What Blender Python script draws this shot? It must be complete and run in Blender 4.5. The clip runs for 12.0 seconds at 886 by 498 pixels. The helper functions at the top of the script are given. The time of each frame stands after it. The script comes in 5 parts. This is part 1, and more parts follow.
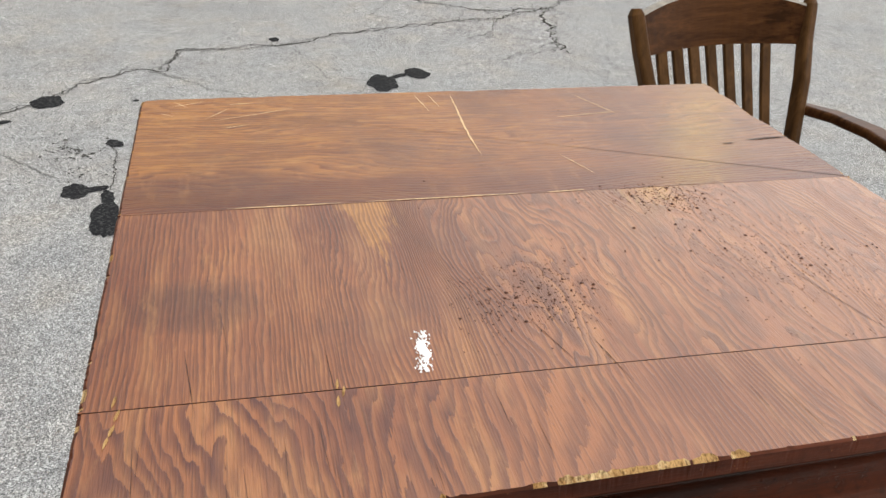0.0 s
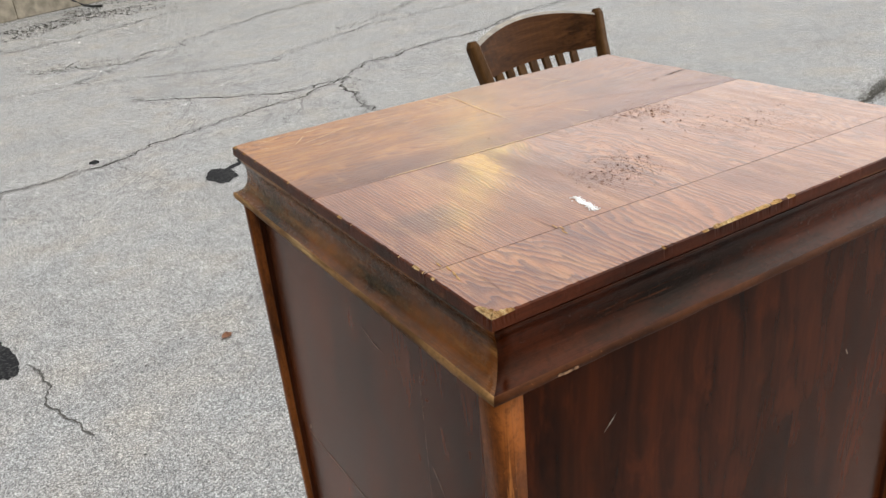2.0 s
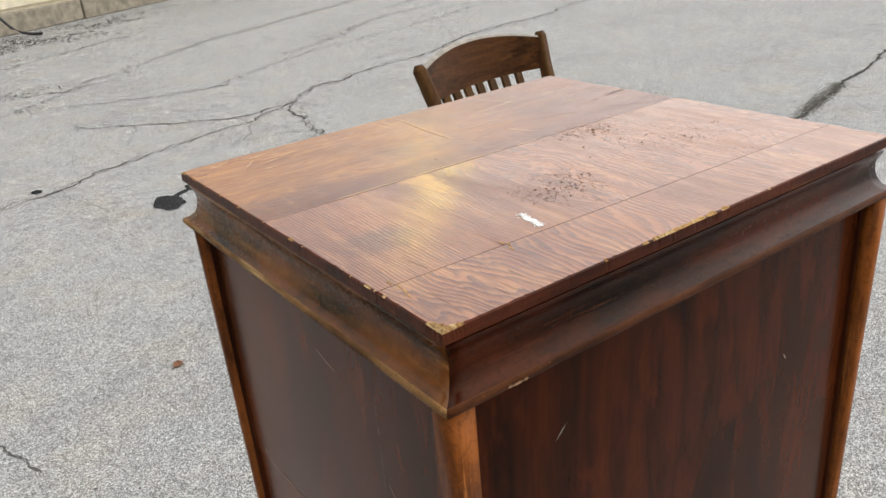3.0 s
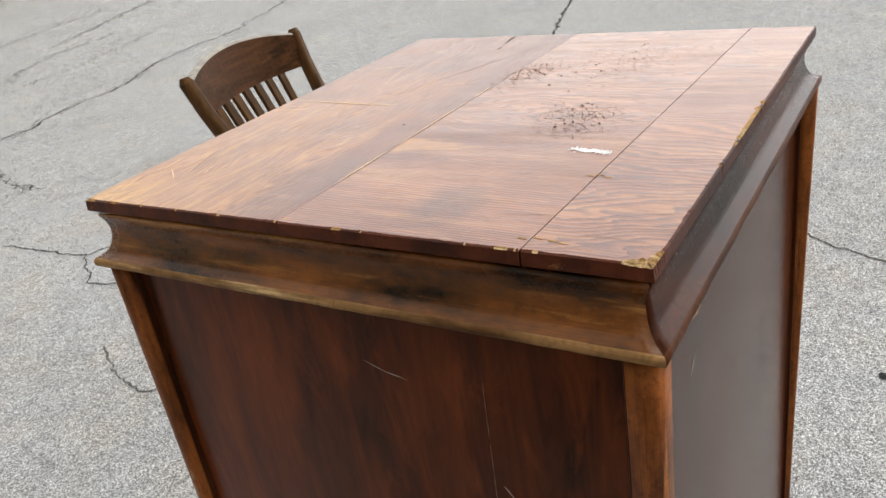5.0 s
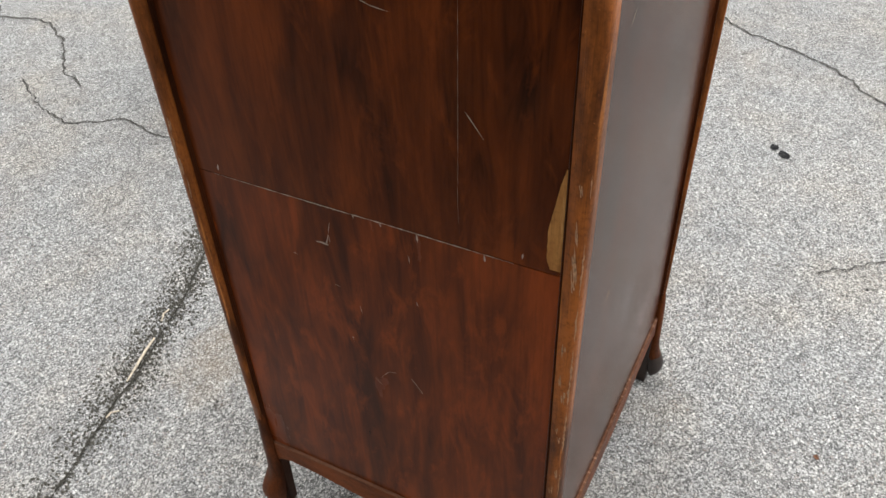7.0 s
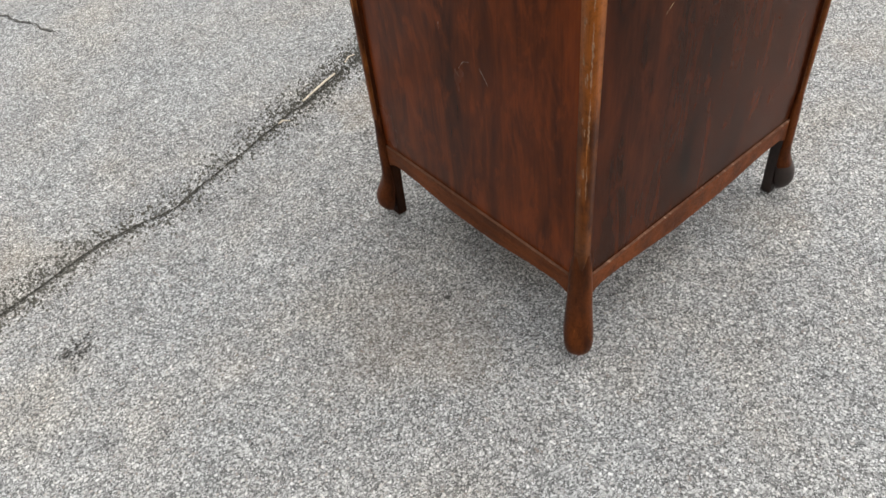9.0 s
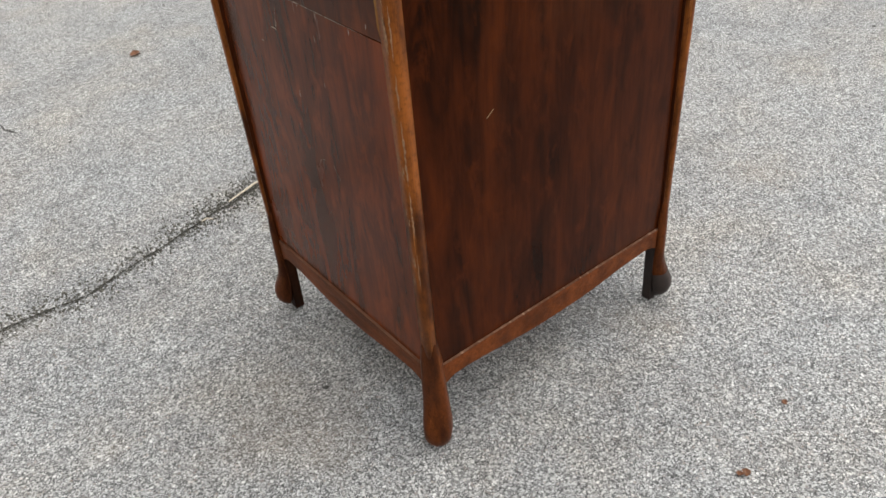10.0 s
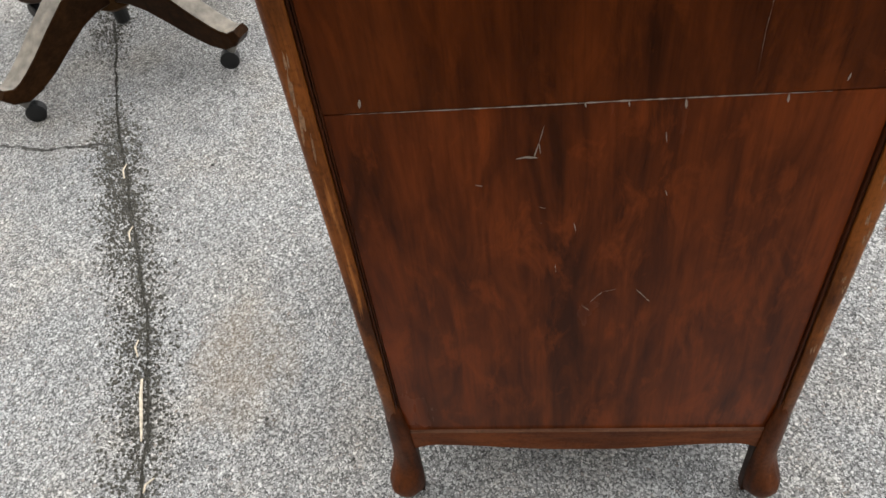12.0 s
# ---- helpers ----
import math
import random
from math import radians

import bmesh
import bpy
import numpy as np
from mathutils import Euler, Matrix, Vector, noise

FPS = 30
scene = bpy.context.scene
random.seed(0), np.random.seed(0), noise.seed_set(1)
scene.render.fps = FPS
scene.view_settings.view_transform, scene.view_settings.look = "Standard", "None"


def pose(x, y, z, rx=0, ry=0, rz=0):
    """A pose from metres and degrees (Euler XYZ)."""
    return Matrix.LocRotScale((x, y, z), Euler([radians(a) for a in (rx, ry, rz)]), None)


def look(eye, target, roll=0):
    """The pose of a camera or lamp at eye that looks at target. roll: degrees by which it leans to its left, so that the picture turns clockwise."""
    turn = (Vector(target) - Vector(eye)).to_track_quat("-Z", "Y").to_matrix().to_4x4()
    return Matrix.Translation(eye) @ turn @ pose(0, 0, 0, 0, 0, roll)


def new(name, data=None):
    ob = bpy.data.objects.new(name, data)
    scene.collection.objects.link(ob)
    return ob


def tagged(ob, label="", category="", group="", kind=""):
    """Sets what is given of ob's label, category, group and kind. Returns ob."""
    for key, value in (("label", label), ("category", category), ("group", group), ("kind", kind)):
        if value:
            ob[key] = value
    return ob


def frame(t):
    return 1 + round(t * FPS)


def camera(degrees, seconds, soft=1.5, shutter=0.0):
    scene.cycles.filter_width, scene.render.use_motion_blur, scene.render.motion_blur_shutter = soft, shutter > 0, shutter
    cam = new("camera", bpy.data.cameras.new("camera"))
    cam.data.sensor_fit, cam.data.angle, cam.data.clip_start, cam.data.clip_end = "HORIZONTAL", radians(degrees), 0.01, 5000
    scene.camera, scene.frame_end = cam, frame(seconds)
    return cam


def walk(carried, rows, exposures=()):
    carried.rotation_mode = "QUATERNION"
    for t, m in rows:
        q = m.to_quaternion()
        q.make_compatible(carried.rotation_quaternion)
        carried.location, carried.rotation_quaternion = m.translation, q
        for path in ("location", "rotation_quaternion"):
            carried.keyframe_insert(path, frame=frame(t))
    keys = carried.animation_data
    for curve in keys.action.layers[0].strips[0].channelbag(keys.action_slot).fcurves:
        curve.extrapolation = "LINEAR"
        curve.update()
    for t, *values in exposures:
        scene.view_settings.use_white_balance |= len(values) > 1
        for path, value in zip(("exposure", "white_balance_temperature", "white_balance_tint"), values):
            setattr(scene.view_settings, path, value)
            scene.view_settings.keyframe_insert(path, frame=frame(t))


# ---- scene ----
SECONDS = 12.0
cam = camera(57.2, SECONDS, soft=1.5)
PATH = [
    (0, (0.082, -0.23, 1.311), (0.548, 1.437, 0.309), 3.6),
    (0.5, (0.006, -0.368, 1.316), (0.423, 1.358, 0.395), 1.2),
    (1, (-0.103, -0.365, 1.308), (0.506, 1.337, 0.452), -0.0),
    (1.5, (-0.198, -0.373, 1.322), (0.627, 1.239, 0.473), -4.4),
    (2, (-0.245, -0.372, 1.309), (0.662, 1.197, 0.463), -5.4),
    (2.5, (-0.252, -0.393, 1.313), (0.719, 1.148, 0.486), -4.8),
    (2.7, (-0.251, -0.397, 1.318), (0.74, 1.14, 0.508), -4.9),
    (4.5, (-0.262, -0.173, 1.241), (1.008, 1.091, 0.353), -11.3),
    (5, (-0.385, -0.128, 1.266), (1.104, 0.896, 0.41), -9.4),
    (5.5, (-0.437, -0.106, 1.295), (1.116, 0.85, 0.475), -9.3),
    (6, (-0.449, -0.085, 1.273), (1.127, 0.749, 0.368), -6.0),
    (6.5, (-0.489, -0.079, 1.252), (1.024, 0.653, 0.168), -3.1),
    (7, (-0.547, -0.155, 1.208), (0.797, 0.587, -0.074), -2.5),
    (7.5, (-0.588, -0.306, 1.134), (0.609, 0.556, -0.217), -0.9),
    (7.7, (-0.603, -0.37, 1.117), (0.523, 0.553, -0.255), -0.8),
    (9.5, (-0.567, -0.588, 1.059), (0.209, 0.592, -0.357), -8.3),
    (10, (-0.464, -0.708, 1.054), (0.466, 0.585, -0.156), -5.2),
    (10.5, (-0.457, -0.599, 1.112), (0.625, 0.46, -0.194), -3.5),
    (11, (-0.546, -0.346, 1.095), (0.684, 0.457, -0.263), -7.9),
    (11.5, (-0.544, -0.023, 1.075), (0.711, 0.66, -0.325), -12.9),
    (12, (-0.506, 0.309, 1.092), (0.825, 0.521, -0.385), -8.5),
]
EXPOSURES = [(0.0, 0.09), (2.5, 0.11), (4.5, 0.19), (5.0, 0.19), (5.5, 0.11), (6.0, 0.05), (6.5, 0.07), (7.0, 0.31), (7.5, 0.34), (9.5, 0.16), (10.0, 0.18), (11.0, 0.21), (12.0, 0.27)]
walk(cam, [(t, look(eye, target, roll)) for t, eye, target, roll in PATH], EXPOSURES)

# ---- light: thin overcast, a veiled low sun ----
SUN_ELEV, SUN_AZ = radians(20.0), radians(56.8)
world = bpy.data.worlds.new("overcast_sky")
scene.world = world
world.use_nodes = True
wn, wl = world.node_tree.nodes, world.node_tree.links
wn.clear()
w_sky = wn.new("ShaderNodeTexSky")
w_sky.sky_type = "NISHITA"
w_sky.sun_disc = False
w_sky.sun_elevation = SUN_ELEV
w_sky.sun_rotation = math.pi / 2 - SUN_AZ
w_sky.dust_density = 4.0
w_hsv = wn.new("ShaderNodeHueSaturation")
w_hsv.inputs["Saturation"].default_value = 0.22
w_mix = wn.new("ShaderNodeMix")
w_mix.data_type = "RGBA"
w_mix.inputs["Factor"].default_value = 0.95
w_dir = wn.new("ShaderNodeTexCoord")
w_tilt = wn.new("ShaderNodeVectorMath")
w_tilt.operation = "DOT_PRODUCT"
w_tilt.inputs[1].default_value = Vector((0.52, -0.12, 0.84)).normalized()
w_grad = wn.new("ShaderNodeMapRange")  # overcast: thinnest high up on one side, dull towards the horizon
w_grad.inputs["To Min"].default_value, w_grad.inputs["To Max"].default_value = 0.12, 1.33
w_tint = wn.new("ShaderNodeVectorMath")
w_tint.operation = "SCALE"
w_tint.inputs[0].default_value = (20.9, 21.0, 21.2)
wl.new(w_dir.outputs["Generated"], w_tilt.inputs[0])
wl.new(w_tilt.outputs["Value"], w_grad.inputs["Value"])
wl.new(w_grad.outputs["Result"], w_tint.inputs["Scale"])
wl.new(w_tint.outputs[0], w_mix.inputs["B"])
w_bg = wn.new("ShaderNodeBackground")
w_bg.inputs["Strength"].default_value = 0.105
w_out = wn.new("ShaderNodeOutputWorld")
wl.new(w_sky.outputs["Color"], w_hsv.inputs["Color"])
wl.new(w_hsv.outputs["Color"], w_mix.inputs["A"])
wl.new(w_mix.outputs["Result"], w_bg.inputs["Color"])
wl.new(w_bg.outputs["Background"], w_out.inputs["Surface"])

sun_data = bpy.data.lights.new("sun", "SUN")
sun_data.energy = 0.022
sun_data.angle = radians(3)
sun_data.color = (1.0, 0.74, 0.02)
sun_lamp = new("sun", sun_data)
sun_way = Vector((math.cos(SUN_ELEV) * math.cos(SUN_AZ), math.cos(SUN_ELEV) * math.sin(SUN_AZ), math.sin(SUN_ELEV)))
sun_lamp.matrix_world = look(sun_way * 30, (0, 0, 0))


# ---- material helpers ----
class Nodes:
    """A small builder for one material's node tree."""

    def __init__(self, name, roughness=0.5, specular=0.5):
        self.mat = bpy.data.materials.new(name)
        self.mat.use_nodes = True
        self.tree = self.mat.node_tree
        self.tree.nodes.clear()
        self.out = self.tree.nodes.new("ShaderNodeOutputMaterial")
        self.bsdf = self.tree.nodes.new("ShaderNodeBsdfPrincipled")
        self.tree.links.new(self.bsdf.outputs["BSDF"], self.out.inputs["Surface"])
        self.bsdf.inputs["Roughness"].default_value = roughness
        self.bsdf.inputs["Specular IOR Level"].default_value = specular
        self.coord = self.tree.nodes.new("ShaderNodeTexCoord").outputs["Object"]

    def put(self, socket, value):
        if isinstance(value, bpy.types.NodeSocket):
            self.tree.links.new(value, socket)
        elif isinstance(value, tuple) and len(value) == 3 and socket.type == "RGBA":
            socket.default_value = (*value, 1)
        else:
            socket.default_value = value

    def mapped(self, scale=(1, 1, 1), turn=(0, 0, 0), shift=(0, 0, 0), source=None):
        n = self.tree.nodes.new("ShaderNodeMapping")
        self.put(n.inputs["Vector"], source or self.coord)
        n.inputs["Scale"].default_value = scale
        n.inputs["Rotation"].default_value = tuple(radians(a) for a in turn)
        n.inputs["Location"].default_value = shift
        return n.outputs["Vector"]

    def noise(self, scale, vector=None, detail=4.0, rough=0.55, distortion=0.0):
        n = self.tree.nodes.new("ShaderNodeTexNoise")
        self.put(n.inputs["Vector"], vector or self.coord)
        n.inputs["Scale"].default_value = scale
        n.inputs["Detail"].default_value = detail
        n.inputs["Roughness"].default_value = rough
        n.inputs["Distortion"].default_value = distortion
        return n.outputs["Fac"]

    def cells(self, scale, vector=None, feature="F1", output="Color"):
        n = self.tree.nodes.new("ShaderNodeTexVoronoi")
        self.put(n.inputs["Vector"], vector or self.coord)
        n.feature = feature
        n.inputs["Scale"].default_value = scale
        return n.outputs[output]

    def math(self, op, a, b=0.0, c=0.0):
        n = self.tree.nodes.new("ShaderNodeMath")
        n.operation = op
        for s, v in zip(n.inputs, (a, b, c)):
            self.put(s, v)
        return n.outputs[0]

    def axis(self, name, vector=None):
        n = self.tree.nodes.new("ShaderNodeSeparateXYZ")
        self.put(n.inputs[0], vector or self.coord)
        return n.outputs[name]

    def span(self, value, low, high):
        """0 at low, 1 at high, clamped."""
        n = self.tree.nodes.new("ShaderNodeMapRange")
        self.put(n.inputs["Value"], value)
        n.inputs["From Min"].default_value, n.inputs["From Max"].default_value = low, high
        return n.outputs["Result"]

    def ramp(self, value, stops):
        n = self.tree.nodes.new("ShaderNodeValToRGB")
        self.put(n.inputs["Fac"], value)
        e = n.color_ramp.elements
        while len(e) < len(stops):
            e.new(0.5)
        for el, (at, colour) in zip(e, stops):
            el.position, el.color = at, (*colour, 1)
        return n.outputs["Color"]

    def mix(self, fac, a, b, blend="MIX"):
        n = self.tree.nodes.new("ShaderNodeMix")
        n.data_type, n.blend_type = "RGBA", blend
        self.put(n.inputs["Factor"], fac)
        self.put(n.inputs["A"], a)
        self.put(n.inputs["B"], b)
        return n.outputs["Result"]

    def random(self):
        return self.tree.nodes.new("ShaderNodeObjectInfo").outputs["Random"]

    def bump(self, height, strength=0.3, distance=0.002, normal=None):
        n = self.tree.nodes.new("ShaderNodeBump")
        self.put(n.inputs["Height"], height)
        n.inputs["Strength"].default_value = strength
        n.inputs["Distance"].default_value = distance
        if normal is not None:
            self.put(n.inputs["Normal"], normal)
        self.put(self.bsdf.inputs["Normal"], n.outputs["Normal"])
        self.put(self.bsdf.inputs["Coat Normal"], n.outputs["Normal"])
        return n.outputs["Normal"]

    def done(self, colour, roughness=None, coat=0.0, coat_rough=0.2):
        self.put(self.bsdf.inputs["Base Color"], colour)
        if roughness is not None:
            self.put(self.bsdf.inputs["Roughness"], roughness)
        self.bsdf.inputs["Coat Weight"].default_value = coat
        self.bsdf.inputs["Coat Roughness"].default_value = coat_rough
        return self.mat


def plain(name, colour, roughness=0.6, vary=0.25, scale=60.0):
    m = Nodes(name, roughness)
    n = m.noise(scale, detail=5)
    dark = tuple(c * (1 - vary) for c in colour)
    light = tuple(min(1.0, c * (1 + vary)) for c in colour)
    m.bump(n, 0.2, 0.001)
    return m.done(m.ramp(n, [(0.3, dark), (0.7, light)]))


def fir_veneer(name, along, seed, warm=False, stripped=False, rings_per_m=170.0, flame=1.0, close_side=None, hazy=None):
    """Stained rotary-cut fir plywood under worn varnish. along: the axis of its grain; close_side: where the rings run close and straight."""
    m = Nodes(name, 0.42, 0.22)
    turn = (0, 0, 0) if along == "y" else (0, 0, 90)
    v = m.mapped(turn=turn, shift=(seed, seed * 0.7, 0))
    across = m.axis("X", v)
    slow = m.noise(1.0, m.mapped((11, 3.0, 1), source=v), detail=1.2, rough=0.45)
    bulge = m.noise(1.0, m.mapped((30, 9.5, 1), shift=(3, 6, 0), source=v), detail=1.5, rough=0.5)
    wavy = m.noise(1.0, m.mapped((46, 13, 1), source=v), detail=2.5)
    ragged = m.noise(1.0, m.mapped((330, 40, 1), source=v), detail=4, rough=0.65)
    # growth rings: level lines of a slow swell, so they close into flames; close and straight on one side
    broad = m.span(m.noise(1.0, m.mapped((4.2, 1.6, 1), shift=(4, 2, 0), source=v), detail=1.0), 0.36, 0.60)
    if close_side:
        broad = m.math("MULTIPLY", m.span(m.axis("X"), *close_side), m.math("MULTIPLY_ADD", broad, 0.5, 0.5))
    rings = m.math("MULTIPLY", across, rings_per_m)
    if close_side:
        rings = m.math("ADD", rings, m.math("MULTIPLY", m.math("MINIMUM", m.axis("X"), close_side[1]), 175.0))
    rings = m.math("ADD", rings, m.math("MULTIPLY", slow, m.math("MULTIPLY_ADD", broad, 21.0 * flame, 5.0)))
    rings = m.math("ADD", rings, m.math("MULTIPLY", bulge, m.math("MULTIPLY_ADD", broad, 8.0 * flame, 2.0)))
    rings = m.math("ADD", rings, m.math("MULTIPLY", wavy, m.math("MULTIPLY_ADD", broad, 2.0, 1.6)))
    rings = m.math("ADD", rings, m.math("MULTIPLY", ragged, m.math("MULTIPLY_ADD", broad, -0.2, 1.0)))
    saw = m.math("FRACT", rings)
    late = m.ramp(saw, [(0.0, (0.0, 0.0, 0.0)), (0.30, (0.12, 0.12, 0.12)), (0.56, (0.62, 0.62, 0.62)), (0.88, (1, 1, 1)), (0.96, (0.9, 0.9, 0.9)), (1.0, (0.0, 0.0, 0.0))])
    each = m.noise(1.0, m.mapped((70, 5, 1), shift=(9, 1, 0), source=v), detail=3)
    late = m.math("MULTIPLY", late, m.math("MULTIPLY", m.math("MULTIPLY_ADD", each, 1.68, 0.02), m.math("MULTIPLY_ADD", broad, 0.30, 0.74)))
    fine = m.noise(1.0, m.mapped((1000, 26, 1), source=v), detail=3)
    stain = m.noise(6.5, m.mapped((1.4, 0.8, 1), source=v), detail=4, rough=0.6)
    early_c = m.mix(m.span(stain, 0.36, 0.64), (0.290, 0.103, 0.0320), (0.175, 0.0490, 0.0155))
    late_c = m.mix(m.span(stain, 0.36, 0.66), (0.092, 0.0220, 0.0092), (0.058, 0.0145, 0.0085))
    col = m.mix(late, early_c, late_c)
    col = m.mix(m.math("MULTIPLY", m.span(fine, 0.52, 0.68), 0.62), col, (0.045, 0.012, 0.006))
    tan = m.noise(1.0, m.mapped((38, 6.5, 1), shift=(6, 4, 0), source=v), detail=4, rough=0.6)
    col = m.mix(m.math("MULTIPLY", m.span(tan, 0.50, 0.64), 0.58), col, m.mix(late, (0.37, 0.170, 0.058), (0.130, 0.040, 0.014)))
    plum = m.noise(1.0, m.mapped((30, 5.0, 1), shift=(2, 9, 0), source=v), detail=4, rough=0.6)
    col = m.mix(m.math("MULTIPLY", m.span(plum, 0.54, 0.68), 0.50), col, m.mix(late, (0.150, 0.047, 0.024), (0.052, 0.0145, 0.0105)))
    if warm:
        # rubbed yellow streaks over most of the board, a red-stained band along its seam
        pale = m.span(m.noise(5.0, m.mapped((0.8, 2.6, 1), shift=(1.3, 0.4, 0)), detail=4), 0.30, 0.50)
        streaks = m.noise(1.0, m.mapped((24, 150, 1), turn=(0, 0, 7), shift=(3, 1, 0)), detail=5, rough=0.68, distortion=0.9)
        band = m.span(m.math("MULTIPLY_ADD", m.noise(16.0, m.mapped((0.4, 1, 1)), detail=5), 0.10, m.axis("Y")), 0.355, 0.400)
        right = m.span(m.math("MULTIPLY_ADD", m.noise(9.0, detail=4), 0.22, m.axis("X")), 0.52, 0.36)
        where = m.math("MULTIPLY", m.math("MULTIPLY_ADD", band, 0.85, 0.15), m.math("MULTIPLY_ADD", right, 0.75, 0.25))
        worn_c = m.mix(late, (0.30, 0.115, 0.024), (0.150, 0.044, 0.0100))
        col = m.mix(0.62, col, m.mix(m.span(stain, 0.38, 0.62), (0.120, 0.031, 0.012), (0.072, 0.018, 0.009)))
        col = m.mix(m.math("MULTIPLY", m.math("MULTIPLY", pale, where), 0.9), col, worn_c)
        col = m.mix(m.math("MULTIPLY", m.math("MULTIPLY", m.span(streaks, 0.50, 0.62), where), 0.6), col, (0.40, 0.180, 0.040))
    if stripped:
        # a wedge where the stain came off
        edge = m.math("MULTIPLY_ADD", m.noise(120.0, m.mapped((1, 0.16, 1)), detail=5, rough=0.7), 0.040, -0.022)
        half = m.math("MULTIPLY", m.math("SUBTRACT", m.axis("Y"), 0.180), 0.22)
        off = m.math("ABSOLUTE", m.math("SUBTRACT", m.axis("X"), 0.164))
        bare = m.span(m.math("SUBTRACT", m.math("ADD", half, edge), off), -0.001, 0.004)
        col = m.mix(m.math("MULTIPLY", bare, 0.85), col, m.mix(late, (0.44, 0.200, 0.040), (0.20, 0.075, 0.018)))
        # a dark, greasy ring mark
        spot = m.math("ADD", m.math("POWER", m.math("MULTIPLY", m.math("SUBTRACT", m.axis("X"), 0.052), 24.0), 2.0), m.math("POWER", m.math("MULTIPLY", m.math("SUBTRACT", m.axis("Y"), 0.165), 34.0), 2.0))
        spot = m.span(m.math("MULTIPLY_ADD", m.noise(60.0, detail=4), 1.0, spot), 1.6, 0.6)
        col = m.mix(m.math("MULTIPLY", spot, 0.55), col, (0.042, 0.014, 0.010))
    # thin wear where the varnish has gone, and grey grime
    wear = m.span(m.noise(55.0, m.mapped((1.6, 0.35, 1), turn=turn), detail=6, rough=0.72), 0.57, 0.70)
    col = m.mix(m.math("MULTIPLY", wear, 0.30), col, (0.40, 0.190, 0.065))
    grime = m.span(m.noise(9.0, m.mapped(shift=(7, 3, 0)), detail=5, rough=0.6), 0.50, 0.70)
    col = m.mix(m.math("MULTIPLY", grime, 0.50), col, (0.075, 0.027, 0.019))
    if hazy:
        # scuffed grey varnish towards one end, with the sky's reflected haze mixed into the colour
        sky_haze = m.span(m.math("MULTIPLY_ADD", m.noise(7.0, m.mapped(shift=(2, 8, 0)), detail=5, rough=0.65), 0.30, m.axis("X")), hazy[0] + 0.15, hazy[1] + 0.15)
        col = m.mix(m.math("MULTIPLY", sky_haze, 0.38), col, (0.36, 0.175, 0.092))
    h = m.math("ADD", m.math("MULTIPLY", late, 0.9), m.math("MULTIPLY", fine, 0.9))
    m.bump(h, 0.80, 0.0008)
    # the varnish lies smoother than the grain under it
    film = m.tree.nodes.new("ShaderNodeBump")
    m.put(film.inputs["Height"], h)
    film.inputs["Strength"].default_value, film.inputs["Distance"].default_value = 0.16, 0.0008
    m.put(m.bsdf.inputs["Coat Normal"], film.outputs["Normal"])
    rough = m.math("MULTIPLY_ADD", m.noise(16.0, detail=5), 0.26, 0.36)
    return m.done(col, rough, coat=0.54 if warm else 0.66, coat_rough=0.17 if warm else 0.12)


def mahogany(name, dark, light, axis="z", roughness=0.3, seed=0.0, specular=0.15, hazy=0.0):
    """Stained mahogany with long streaks along one axis."""
    m = Nodes(name, roughness, specular)
    m.bsdf.inputs["Specular Tint"].default_value = (0.20, 0.12, 0.08, 1)
    # a film of dust catches the light at a glance
    m.bsdf.inputs["Sheen Weight"].default_value = hazy
    m.bsdf.inputs["Sheen Roughness"].default_value = 0.45
    m.bsdf.inputs["Sheen Tint"].default_value = (1.0, 0.58, 0.36, 1)
    stretch = {"x": (1.6, 22, 22), "y": (22, 1.6, 22), "z": (11, 11, 2.2)}[axis]
    thin = {"x": (6, 260, 260), "y": (260, 6, 260), "z": (260, 260, 7)}[axis]
    broad = m.noise(1.0, m.mapped(stretch, shift=(seed, seed, seed)), detail=4, rough=0.55, distortion=0.6)
    flame = m.noise(1.0, m.mapped(tuple(3.2 * c if c > 5 else 2.6 * c for c in stretch), shift=(seed, 3 * seed, 1)), detail=4, rough=0.6, distortion=1.0)
    broad = m.math("ADD", m.math("MULTIPLY", broad, 0.55), m.math("MULTIPLY", flame, 0.45))
    pores = m.noise(1.0, m.mapped(thin), detail=3)
    col = m.ramp(broad, [(0.36, dark), (0.50, tuple((a + b) / 2 for a, b in zip(dark, light))), (0.64, light)])
    col = m.mix(m.math("MULTIPLY", m.span(pores, 0.48, 0.72), 0.24), col, tuple(c * 0.45 for c in dark))
    blot = m.noise(1.0, m.mapped(tuple(2.6 * c if c > 5 else 5.0 * c for c in stretch), shift=(5, seed, 2)), detail=5, rough=0.66, distortion=0.5)
    col = m.mix(m.math("MULTIPLY", m.span(blot, 0.52, 0.72), 0.34), col, tuple(c * 0.5 for c in dark))
    col = m.mix(m.math("MULTIPLY", m.span(blot, 0.46, 0.32), 0.5), col, tuple(c * 1.25 for c in light))
    dust = m.span(m.noise(4.0, detail=5, rough=0.65), 0.52, 0.8)
    col = m.mix(m.math("MULTIPLY", dust, 0.08), col, (0.13, 0.070, 0.038))
    # unevenly rubbed polish breaks the shine into streaks
    rough = m.math("MULTIPLY_ADD", m.noise(7.0, detail=3), 0.14, roughness - 0.14)
    rough = m.math("MULTIPLY_ADD", m.math("ADD", flame, blot), 0.04, rough)
    return m.done(col, rough)


